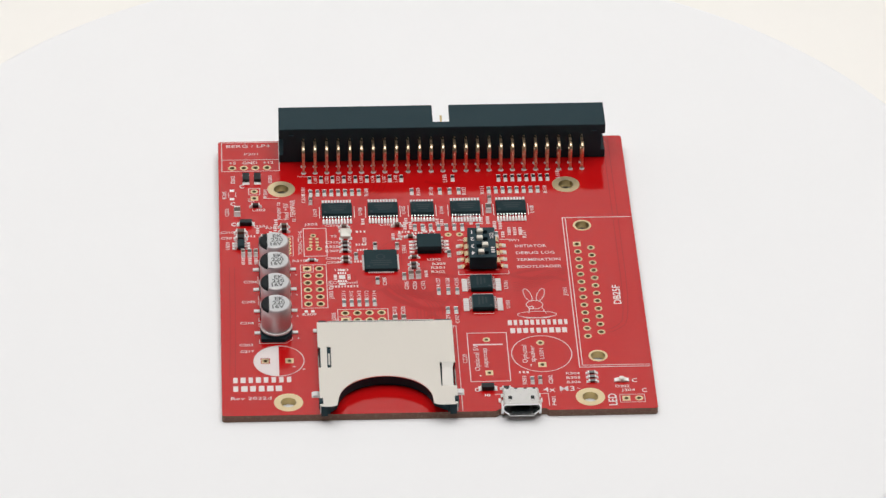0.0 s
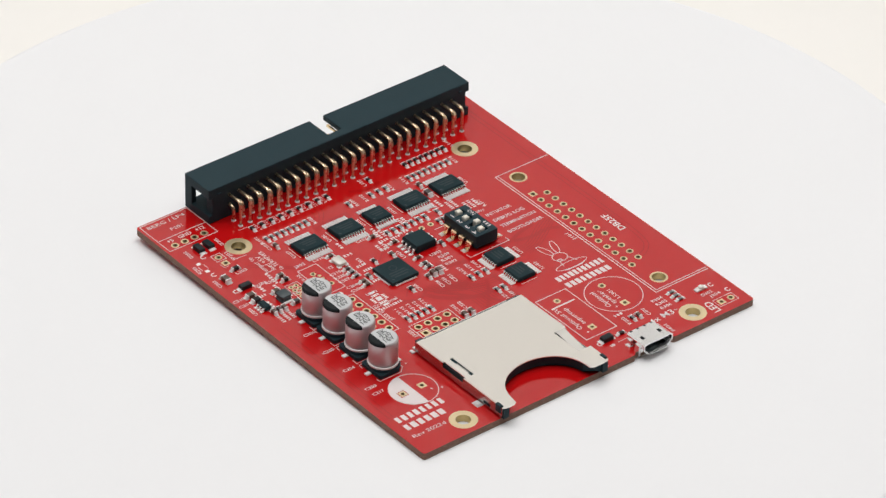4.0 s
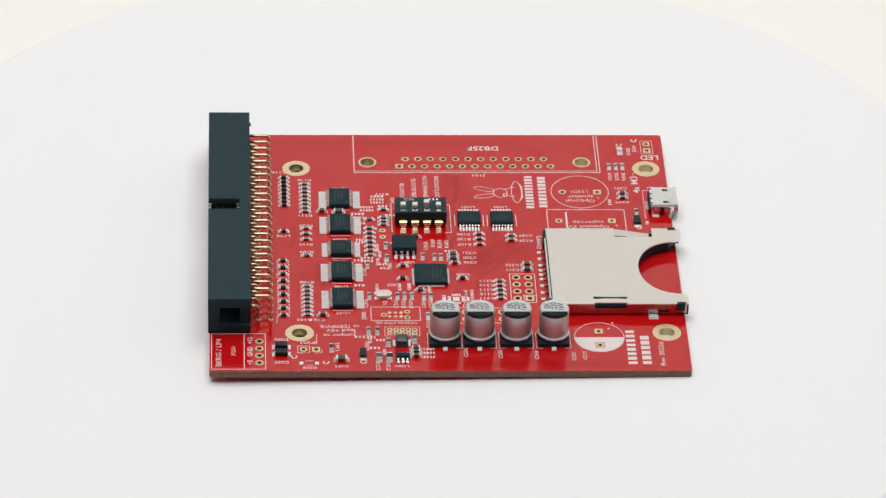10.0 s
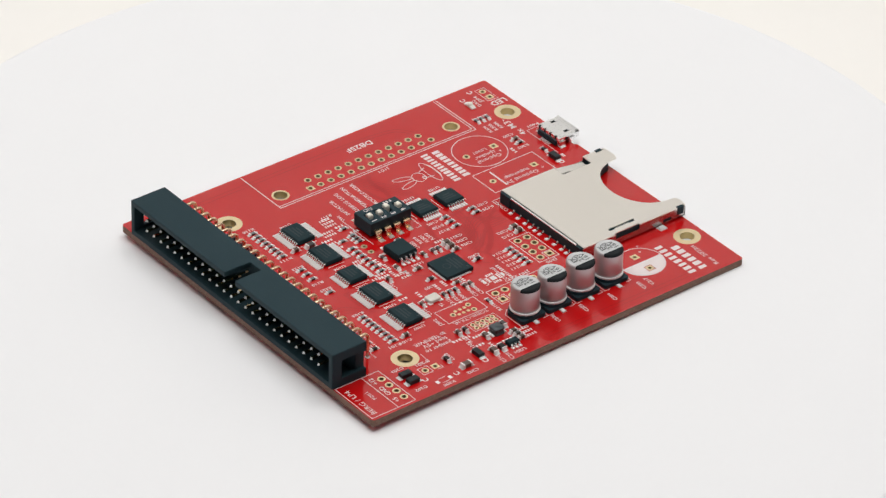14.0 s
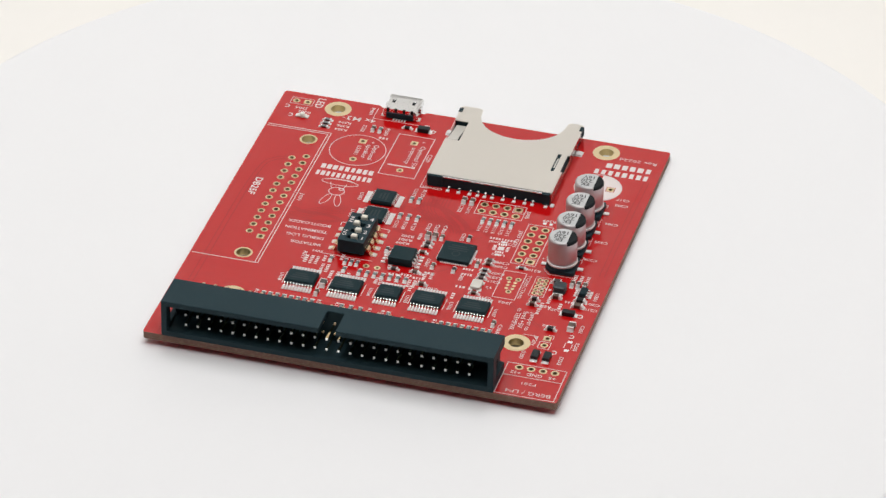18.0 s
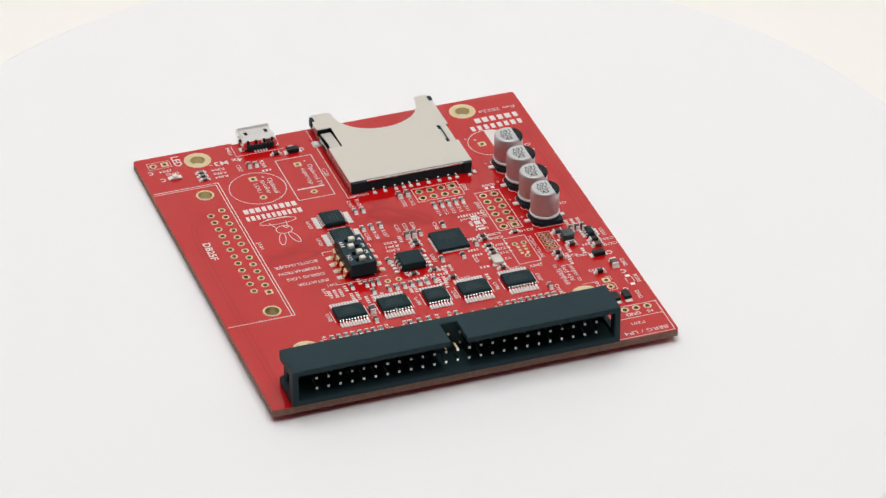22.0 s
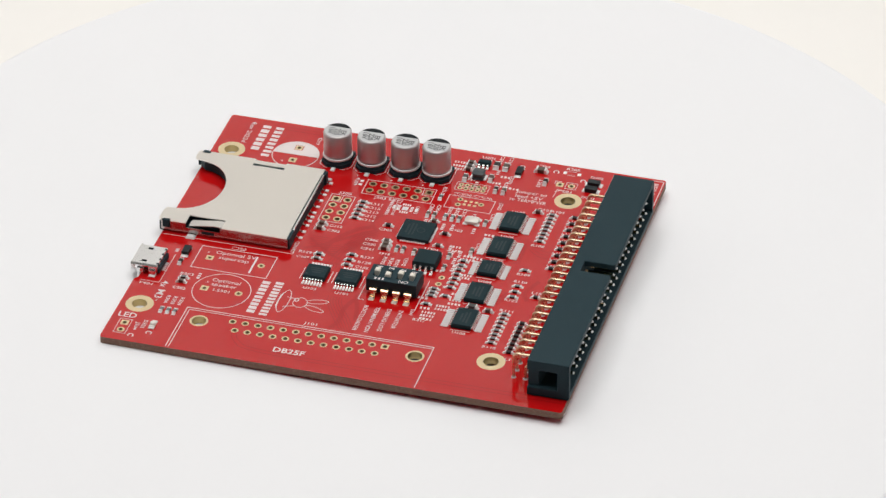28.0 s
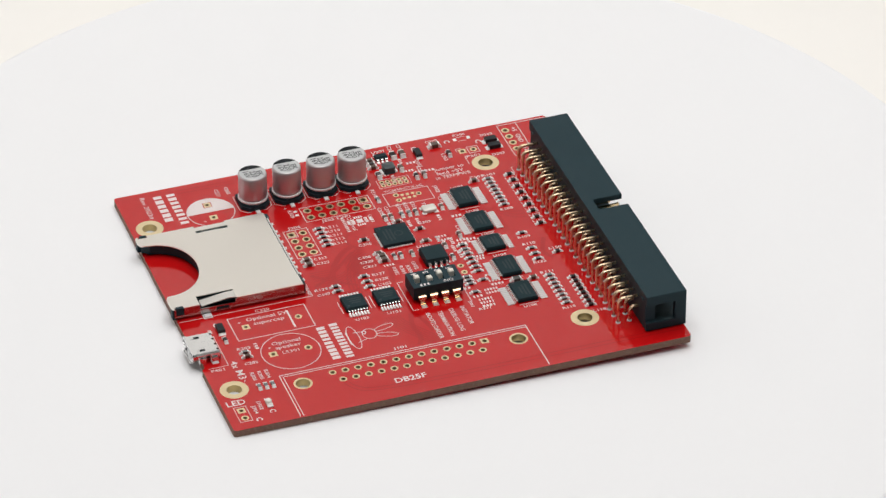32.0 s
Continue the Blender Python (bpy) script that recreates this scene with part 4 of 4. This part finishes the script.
def usb_socket():
    """Small data socket: folded steel shell with flared lips over the edge, a black tongue and four legs."""
    bm = bmesh.new()
    w, h, d = 7.4, 2.5, 5.3
    prof = [(-w / 2 + 1.1, 0.15), (w / 2 - 1.1, 0.15), (w / 2, 1.1), (w / 2, h - 0.35), (w / 2 - 0.35, h), (-w / 2 + 0.35, h), (-w / 2, h - 0.35), (-w / 2, 1.1)]
    t = 0.25
    inn = [(x * (1 - 2 * t / w), 0.15 + t + (z - 0.15) * (1 - 2 * t / (h - 0.15))) for x, z in prof]
    rings = []
    for y, grow, p in ((d, 1.0, prof), (0.35, 1.0, prof), (-0.5, 1.06, prof), (-0.5, 1.06, inn), (0.35, 1.0, inn), (d - 0.3, 1.0, inn)):
        zc = 1.3
        rings.append([bm.verts.new((x * grow, y, zc + (z - zc) * (1 + (grow - 1) * 2.4))) for x, z in p])
    for a, b in zip(rings, rings[1:]):
        for i in range(8):
            j = (i + 1) % 8
            bm.faces.new((a[i], a[j], b[j], b[i]))
    bm.faces.new(rings[0][::-1])
    bm.faces.new(rings[-1])
    bmesh.ops.recalc_face_normals(bm, faces=bm.faces)
    ob = part("usb_socket", bm, USB_STEEL, BOARD, at(61.05, -0.85), label="small bright steel data socket with flared mouth")
    part("tongue", boxes((-1.9, 1.9, 0.9, 4.6, 1.55, 1.9)), BLACK, ob)
    part("back_block", boxes((-3.1, 3.1, d - 0.02, d + 0.3, 0.3, 1.5), ch=0.05), BLACK, ob)
    # notches, slots and windows are black patches for the shade inside, not cut
    for s in (-1, 1):
        for k in (0.95, 2.75):
            part("rear_notch", boxes((s * k - 0.3, s * k + 0.3, d - 0.4, d + 0.02, h - 0.8, h + 0.012)), INK, ob)
        part("side_slot", boxes((s * (w / 2 - 0.05) - 0.07, s * (w / 2 - 0.05) + 0.07, 2.4, 3.3, 1.2, 1.9)), INK, ob)
        part("latch_window", boxes((s * 2.3 - 0.36, s * 2.3 + 0.36, 1.2, 2.55, h - 0.02, h + 0.015)), INK, ob)
        part("latch_spring", boxes((s * 2.3 - 0.26, s * 2.3 + 0.26, 0.75, 1.45, h - 0.01, h + 0.06), ch=0.03), USB_STEEL, ob)
        part("leg", boxes((s * 3.85 - 0.25, s * 3.85 + 0.25, 0.9, 2.3, 0.7 - BOARD_THICK, 1.6), (s * 3.85 - 0.25, s * 3.85 + 0.25, 3.6, 4.8, 0.0, 1.4)), USB_STEEL, ob)
        part("skirt", boxes((s * 3.35 - 0.3, s * 3.35 + 0.3, 0.7, 2.2, 0.02, 1.0), (s * 3.35 - 0.3, s * 3.35 + 0.3, 3.3, 5.1, 0.02, 1.0), ch=0.1), USB_STEEL, ob)
        part("solder_joint", boxes((s * 4.1 - 0.4, s * 4.1 + 0.4, 3.5, 4.9, 0.0, 0.25), ch=0.12), SOLDER, ob)
    part("lower_lip", boxes((-2.5, 2.5, -0.85, -0.3, -0.12, 0.1), ch=0.06), USB_STEEL, ob)
    me = shared("contact_leg", lambda b: box(b, -0.17, 0.17, d, d + 0.9, 0.0, 0.22, 0.08), PAD_TIN)
    for i in range(5):
        piece("contact", me, ob, ((i - 2) * 0.65 * MM, 0, 0))


def can_capacitor(x, y):
    """Aluminium can on a black seat, its top half printed black, with two tinned feet."""
    bm = bmesh.new()
    w = 3.25
    seat = [(-w, -w + 0.5), (-w + 0.15, -w + 0.15), (-w + 0.5, -w), (w - 1.5, -w), (w, -w + 1.5), (w, w - 1.5), (w - 1.5, w), (-w + 0.5, w), (-w + 0.15, w - 0.15), (-w, w - 0.5)]
    plate(bm, seat, [], 0.05, 0.9)
    lathe(bm, [(3.35, 0.95), (3.35, 1.5), (3.1, 1.75), (0, 1.75)], n=32)
    ob = part("can_capacitor", bm, BLACK, BOARD, at(x, y), label="silver can capacitor on a black seat")
    bm = bmesh.new()
    r = 3.12
    lathe(bm, [(r - 0.05, 1.5), (r + 0.12, 1.72), (r + 0.12, 2.0), (r - 0.16, 2.25), (r - 0.12, 2.45), (r, 2.6), (r, 7.45), (r - 0.1, 7.72), (r - 0.32, 7.86)], n=48)
    part("can", bm, ALU, ob)
    bm = bmesh.new()
    lathe(bm, [(r + 0.13, 1.6), (r + 0.2, 1.75), (r + 0.2, 1.98), (r + 0.1, 2.1), (r - 0.05, 2.12)], n=48)
    part("rim", bm, TIN, ob)
    bm = bmesh.new()
    lathe(bm, [(r - 0.32, 7.86), (r - 0.42, 7.84), (0, 7.84)], n=48)
    part("can_top", bm, CAN_TOP, ob)
    bm = bmesh.new()
    plate(bm, ring_points(0, 0, r - 0.3, n=24, a0=120, a1=240), [], 7.855, 7.875)
    rims = [[bm.verts.new((x, y, z)) for x, y in ring_points(0, 0, q, n=24, a0=120, a1=240)] for q, z in ((r - 0.3, 7.875), (r - 0.08, 7.735), (r + 0.015, 7.46), (r + 0.015, 7.2))]
    for a, b in zip(rims, rims[1:]):          # the print runs over the shoulder
        for i in range(24):
            bm.faces.new((a[i], b[i], b[i + 1], a[i + 1])).smooth = True
    part("polarity_mark", bm, INK, ob)
    for i, w_ in enumerate(("EK", "220", "16V")):
        lettering(w_, ob, 0.6 + (0.15, 0, -0.15)[i], 1.5 - 1.4 * i, 1.2, 4, CAN_PRINT, 7.862, bold=0.045, label="grey printed marking")
    for s in (-1, 1):
        part("foot", boxes((s * 3.95 - 0.62, s * 3.95 + 0.62, -0.48, 0.48, 0.0, 0.32), ch=0.1), SOLDER, ob)


def dip_switch():
    """Four-way slide switch: black body, cream sliders in dark wells, gold legs along both long sides."""
    cx, cy = 55.85, 54.4
    lx, ly, h = 2.9, 5.5, 3.7
    bm = bmesh.new()
    plate(bm, [(-lx, -ly), (lx, -ly), (lx, ly), (-lx, ly)],
          [[(-1.25, yy - 0.62), (1.25, yy - 0.62), (1.25, yy + 0.62), (-1.25, yy + 0.62)] for yy in (-3.81, -1.27, 1.27, 3.81)], h - 0.9, h)
    box(bm, -lx, lx, -ly, ly, 0.7, h - 0.9)
    ob = part("slide_switch", bm, BLACK, BOARD, at(cx, cy), label="black four-way slide switch with cream sliders")
    knob = shared("slider", lambda b: box(b, -0.62, 0.62, -0.56, 0.56, h - 0.88, h + 0.78, 0.2), CREAM)
    for yy, xx in ((3.81, -0.3), (1.27, -0.45), (-1.27, 0.6), (-3.81, -0.35)):
        piece("slider", knob, ob, (xx * MM, yy * MM, 0))

    def leg(b):
        sweep(b, [(0, lx - 0.1, 1.75), (0, lx + 0.5, 1.75), (0, lx + 0.72, 1.6), (0, lx + 0.82, 1.05)], 1.6, 0.22, 0.0)
        sweep(b, [(0, lx + 0.79, 1.2), (0, lx + 0.9, 0.45), (0, lx + 1.05, 0.2), (0, lx + 1.7, 0.18)], 1.1, 0.2, 0.0)
    me = shared("leg_gold", leg, LEG_GOLD)

    def joint(b):
        box(b, -0.62, 0.62, lx + 1.2, lx + 2.45, 0.0, 0.13, 0.05)
        box(b, -0.5, 0.5, lx + 1.5, lx + 2.1, 0.1, 0.34, 0.12)
    land = shared("solder_joint|dip", joint, STEEL)
    for yy in (-3.81, -1.27, 1.27, 3.81):
        for t in (-90, 90):
            piece("leg", me, ob, (0, yy * MM, 0), t)
            piece("solder_joint", land, ob, (0, yy * MM, 0), t)
    for i, yy in enumerate((3.81, 1.27, -1.27, -3.81)):
        lettering(str(i + 1), ob, -2.05, yy, 1.2, 180, SILK, h + 0.01, bold=0.03)
    lettering("ON", ob, 2.15, 2.5, 0.95, -90, SILK, h + 0.01)
    bm = bmesh.new()
    for k in (-0.8, 0.0, 0.8):
        box(bm, -0.38, 0.38, k - 0.2, k + 0.2, 0, 0.012)
    piece("marking", mesh_of("marking", bm, SILK), ob, (2.15 * MM, -2.8 * MM, h * MM))


def flat_chip(x, y, side, n, pitch):
    """A leadless square package with its row of bare pads round the foot."""
    bm = bmesh.new()
    box(bm, -side / 2, side / 2, -side / 2, side / 2, 0.06, 0.9, 0.03)
    ob = part("integrated_circuit", bm, EPOXY, BOARD, at(x, y), label="large square black leadless chip")
    me = shared("edge_pad", lambda b: box(b, -pitch * 0.33, pitch * 0.33, side / 2 - 0.05, side / 2 + 0.42, 0.0, 0.16, 0.05), SOLDER)
    for t in (0, 90, 180, 270):
        for i in range(n):
            v = Matrix.Rotation(radians(t), 3, "Z") @ Vector(((i - (n - 1) / 2) * pitch * MM, 0, 0))
            piece("edge_pad", me, ob, v, t)
    bm = bmesh.new()
    lathe(bm, [(0.3, 0), (0.3, 0.01), (0, 0.01)], n=14)
    piece("pin_mark", mesh_of("pin_mark", bm, GREYINK), ob, (-2.6 * MM, -2.6 * MM, 0.9 * MM))
    bm = bmesh.new()
    stroke(bm, ring_points(0, 0.9, 0.85, n=16), 0.22, 0, 0.01, True)
    for yy, l in ((-0.5, 4.2), (-1.3, 4.6), (-2.1, 3.4)):
        box(bm, -l / 2, l / 2, yy - 0.2, yy + 0.2, 0.0, 0.01)
    piece("marking", mesh_of("marking", bm, GREYINK), ob, (0, 0, 0.9 * MM))


pin_header()
card_socket()
usb_socket()
for y in (50.8, 43.65, 35.95, 28.2):
    can_capacitor(11.55, y)
dip_switch()
flat_chip(34.2, 52.9, 7.0, 14, 0.4)
for x in (25.4, 35.35, 53.2, 63.05):
    gull_ic(x, 71.75, 0, 10, 0.65, 6.6, 4.5, 1.15, 6.8, 0.26, 1.5, pad_w=0.115)
gull_ic(43.85, 71.75, 0, 8, 0.65, 5.1, 4.5, 1.15, 6.8, 0.26, 1.15, pad_w=0.115)
for y in (43.9, 36.85):
    gull_ic(55.2, y, 90, 7, 0.65, 5.0, 4.75, 1.15, 6.9, 0.27, 1.15, pad_w=0.09)
gull_ic(44.75, 58.2, 90, 4, 1.27, 5.2, 5.3, 1.9, 7.4, 0.5, 1.0, marks=False, label="black eight-lead chip package", lead_t=0.24)

# rows of beads and resistors by the header
for i in range(9):
    chip("ferrite_bead", 19.8 + 2.5 * i, 84.2, 90)
for i in range(8):
    chip("ferrite_bead", 61.0 + 1.53 * i, 83.7, 90)
    chip("resistor", 19.9 + 1.5 * i, 79.2, 90, h=0.45, mat=GREY)
    chip("resistor", 58.65 + 1.52 * i, 79.2, 90, h=0.45, mat=GREY)
chip("ferrite_bead", 51.0, 83.9, 90, l=1.5)
for x in (41.9, 48.0, 50.1, 52.1):
    chip("resistor", x, 79.1, 90, h=0.45)
for x, y in ((19.8, 76.0), (58.6, 75.6)):
    chip("capacitor", x, y, 90, h=0.8, mat=CERAMIC)
chip("capacitor", 58.2, 72.0, 90, l=2.0, w=1.2, h=0.9, mat=GREY)
for i in range(7):
    chip("resistor", 42.0 + 1.7 * i, 65.5, 90, h=0.45, mat=GREY if i % 3 else DARK)
chip("resistor", 55.6, 65.4, 90, h=0.45, mat=GREY)
chip("capacitor", 38.2, 66.2, 0, h=0.8, mat=CERAMIC)
for x in (53.6, 54.9, 56.2):
    chip("resistor", x, 62.4, 90, w=0.75, h=0.45, mat=GREY)
chip("resistor", 59.4, 62.3, 90, h=0.45, mat=DARK)
# round the clock crystal
bm = bmesh.new()
lathe(bm, [(0.5, 0.12), (0.5, 0.72), (0.42, 0.82), (0, 0.82)], n=24)
for v in bm.verts:
    v.co.x += math.copysign(1.05, v.co.x)
    v.co.y += math.copysign(0.65, v.co.y)
xt = part("crystal", bm, CRYSTAL, BOARD, at(27.0, 63.2), 90, "pale metal-lidded crystal")
for sx in (-1, 1):
    for sy in (-1, 1):
        part("solder_pad", boxes((sx * 1.35 - 0.5, sx * 1.35 + 0.5, sy * 0.95 - 0.45, sy * 0.95 + 0.45, 0.0, 0.16), ch=0.04), SOLDER, xt)
for y, m in ((66.1, CERAMIC), (60.2, GREY), (58.7, DARK), (57.1, DARK), (54.6, CERAMIC), (53.2, CERAMIC)):
    chip("capacitor" if m is not DARK else "resistor", 26.8, y, 0, h=0.6, mat=m)
# round the large square chip
for x, y, t, m in ((33.2, 58.9, 90, DARK), (37.9, 58.7, 90, CERAMIC), (41.2, 51.9, 0, GREY), (41.2, 50.5, 0, GREY), (41.4, 54.4, 0, CERAMIC),
                   (39.0, 47.6, 90, CERAMIC), (33.3, 46.2, 90, DARK), (40.9, 62.0, 0, CERAMIC), (45.5, 62.2, 0, GREY),
                   (48.9, 55.6, 90, GREY), (29.0, 55.3, 90, CERAMIC)):
    chip("capacitor", x, y, t, h=0.6, mat=m)
for x in (40.5, 42.0):
    chip("capacitor", x, 47.9, 90, l=1.7, w=1.1, h=0.9, mat=CERAMIC, cap=0.24)
for i in range(5):
    chip("resistor", 26.0 + 1.6 * i, 38.4, 90, h=0.45)
for x in (36.5, 38.3):
    chip("capacitor", x, 32.3, 90, l=1.7, w=1.0, h=0.8, mat=CERAMIC)
for x, m in ((46.1, DARK), (48.1, DARK), (50.0, CERAMIC)):
    chip("resistor", x, 42.0, 90, h=0.5, mat=m)
for x, m in ((47.7, DARK), (49.4, CERAMIC)):
    chip("resistor", x, 35.1, 90, h=0.5, mat=m)
chip("resistor", 19.6, 54.0, 0, h=0.45)
# empty chip site
for t in (0, 90, 180, 270):
    for i in range(4):
        v = Matrix.Rotation(radians(t), 3, "Z") @ Vector(((i - 1.5) * 0.5, 1.45, 0))
        pad(25.85 + v.x, 47.8 + v.y, 0.3, 0.7, SOLDER, t)
pad(25.85, 47.8, 1.35, 1.35, PAD_TIN)
for s in (-1, 1):
    pad(25.85, 47.8 + s * 2.5, 1.3, 0.6, PAD_TIN)
# bare pads
for x, y, w, h in ((17.95, 35.7, 0.7, 0.8), (19.35, 35.7, 0.7, 0.8), (2.85, 80.7, 1.0, 0.8), (2.85, 77.5, 1.0, 0.8)):
    pad(x, y, w, h)
dot = shared("contact_pad|dot", lambda b: lathe(b, [(0.42, 0.0), (0.42, 0.04), (0, 0.04)], n=14), GOLD)
for i in range(3):
    for j in range(2):
        piece("contact_pad", dot, BOARD, at(19.5 + 1.35 * j, 59.6 + 1.2 * i))
# supply corner
for x in (5.95, 8.45):
    chip("diode", x, 84.8, 90, l=2.9, w=1.5, h=1.05, mat=TANTALUM, cap=0.22)
chip("ferrite_bead", 7.9, 74.4, 0, l=1.8, w=0.9, h=0.8)
chip("capacitor", 3.9, 72.4, 90, l=2.3, w=1.4, h=0.95, mat=CERAMIC, cap=0.42)
chip("diode", 5.7, 67.9, 0, l=2.9, w=1.4, h=1.0, mat=TANTALUM, cap=0.2)
for x, y, t, m, l, w in ((4.6, 64.6, 0, CERAMIC, 2.0, 1.25), (4.6, 62.5, 0, DARK, 2.0, 1.25), (9.8, 62.6, 0, CERAMIC, 1.8, 1.0), (5.0, 56.9, 90, CERAMIC, 1.6, 0.85), (6.4, 56.9, 90, GREY, 1.6, 0.85), (7.7, 56.9, 90, CERAMIC, 1.6, 0.85),
                         (11.0, 57.1, 0, GREY, 1.8, 1.0), (13.9, 66.6, 0, CERAMIC, 1.6, 0.85), (13.9, 64.8, 0, DARK, 1.6, 0.85)):
    chip("capacitor", x, y, t, l, w, 0.85, m)
bm = bmesh.new()
lathe(bm, [(0.6, 0.05), (0.6, 0.5), (0.45, 0.6), (0.45, 1.1), (0.6, 1.2), (0.6, 1.5), (0.48, 1.62), (0, 1.62)], n=24)
for v in bm.verts:
    v.co.x += math.copysign(0.75, v.co.x)
    v.co.y += math.copysign(0.75, v.co.y)
ind = part("inductor", bm, SLATE, BOARD, at(9.7, 59.8), label="dark square power inductor")
for s in (-1, 1):
    part("solder_joint", boxes((-1.0, 1.0, s * 1.5 - 0.35, s * 1.5 + 0.35, 0.0, 0.3), ch=0.1), SOLDER, ind)
gull_ic(4.6, 59.7, 90, 3, 0.95, 2.9, 1.6, 1.1, 2.9, 0.42, 0.9, marks=False, label="small black six-lead regulator")
# socket corner
chip("diode", 54.6, 7.6, 0, l=2.9, w=1.5, h=1.05, mat=TANTALUM, cap=0.2)
chip("ferrite_bead", 58.4, 7.5, 0, l=1.7)
chip("resistor", 63.9, 10.1, 90)
chip("capacitor", 65.5, 10.1, 90, mat=CERAMIC, h=0.7)
for y in (9.35, 10.8, 12.25):
    chip("resistor", 76.3, y, 0, h=0.45, mat=GREY)
bm = bmesh.new()
box(bm, -1.0, 1.0, -0.6, 0.6, 0.05, 0.45, 0.04)
lathe(bm, [(0.62, 0.45), (0.6, 0.8), (0.4, 0.95), (0, 1.0)], n=16)
led = part("indicator_lamp", bm, WHITE_PLASTIC, BOARD, at(82.25, 9.5), label="small unlit white indicator lamp")
for s in (-1, 1):
    part("solder_joint", boxes((s * 1.15 - 0.35, s * 1.15 + 0.35, -0.6, 0.6, 0.0, 0.3), ch=0.06), SOLDER, led)
# ---- the turn: about nine degrees a second, anticlockwise from above
TURN = ((0, 0.0), (1.5, -0.05), (3, -0.03), (5.5, 0.10), (7, 0.04), (8.5, -0.10), (10, -0.21), (12, -0.28), (14, -0.15), (16, 0.10), (18, 0.10),
        (19.5, -0.12), (21, -0.26), (22.5, -0.2), (25, 0.05), (27, 0.2), (28.5, 0.19), (30, 0.04), (31, -0.13), (32, -0.38))


def motions():
    lean = pose(0, 0, 0, LEAN, 0, 0)
    board_rows, table_rows = [], []
    for t, slack in TURN:
        a = 2.727 + 8.965 * t + slack
        board_rows.append((t, pose(0, 0, BOARD_UP, 0, 0, a) @ lean))
        table_rows.append((t, pose(0, 0, 0, 0, 0, a)))
    walk(BOARD, board_rows)
    walk(TURNTABLE, table_rows)


motions()
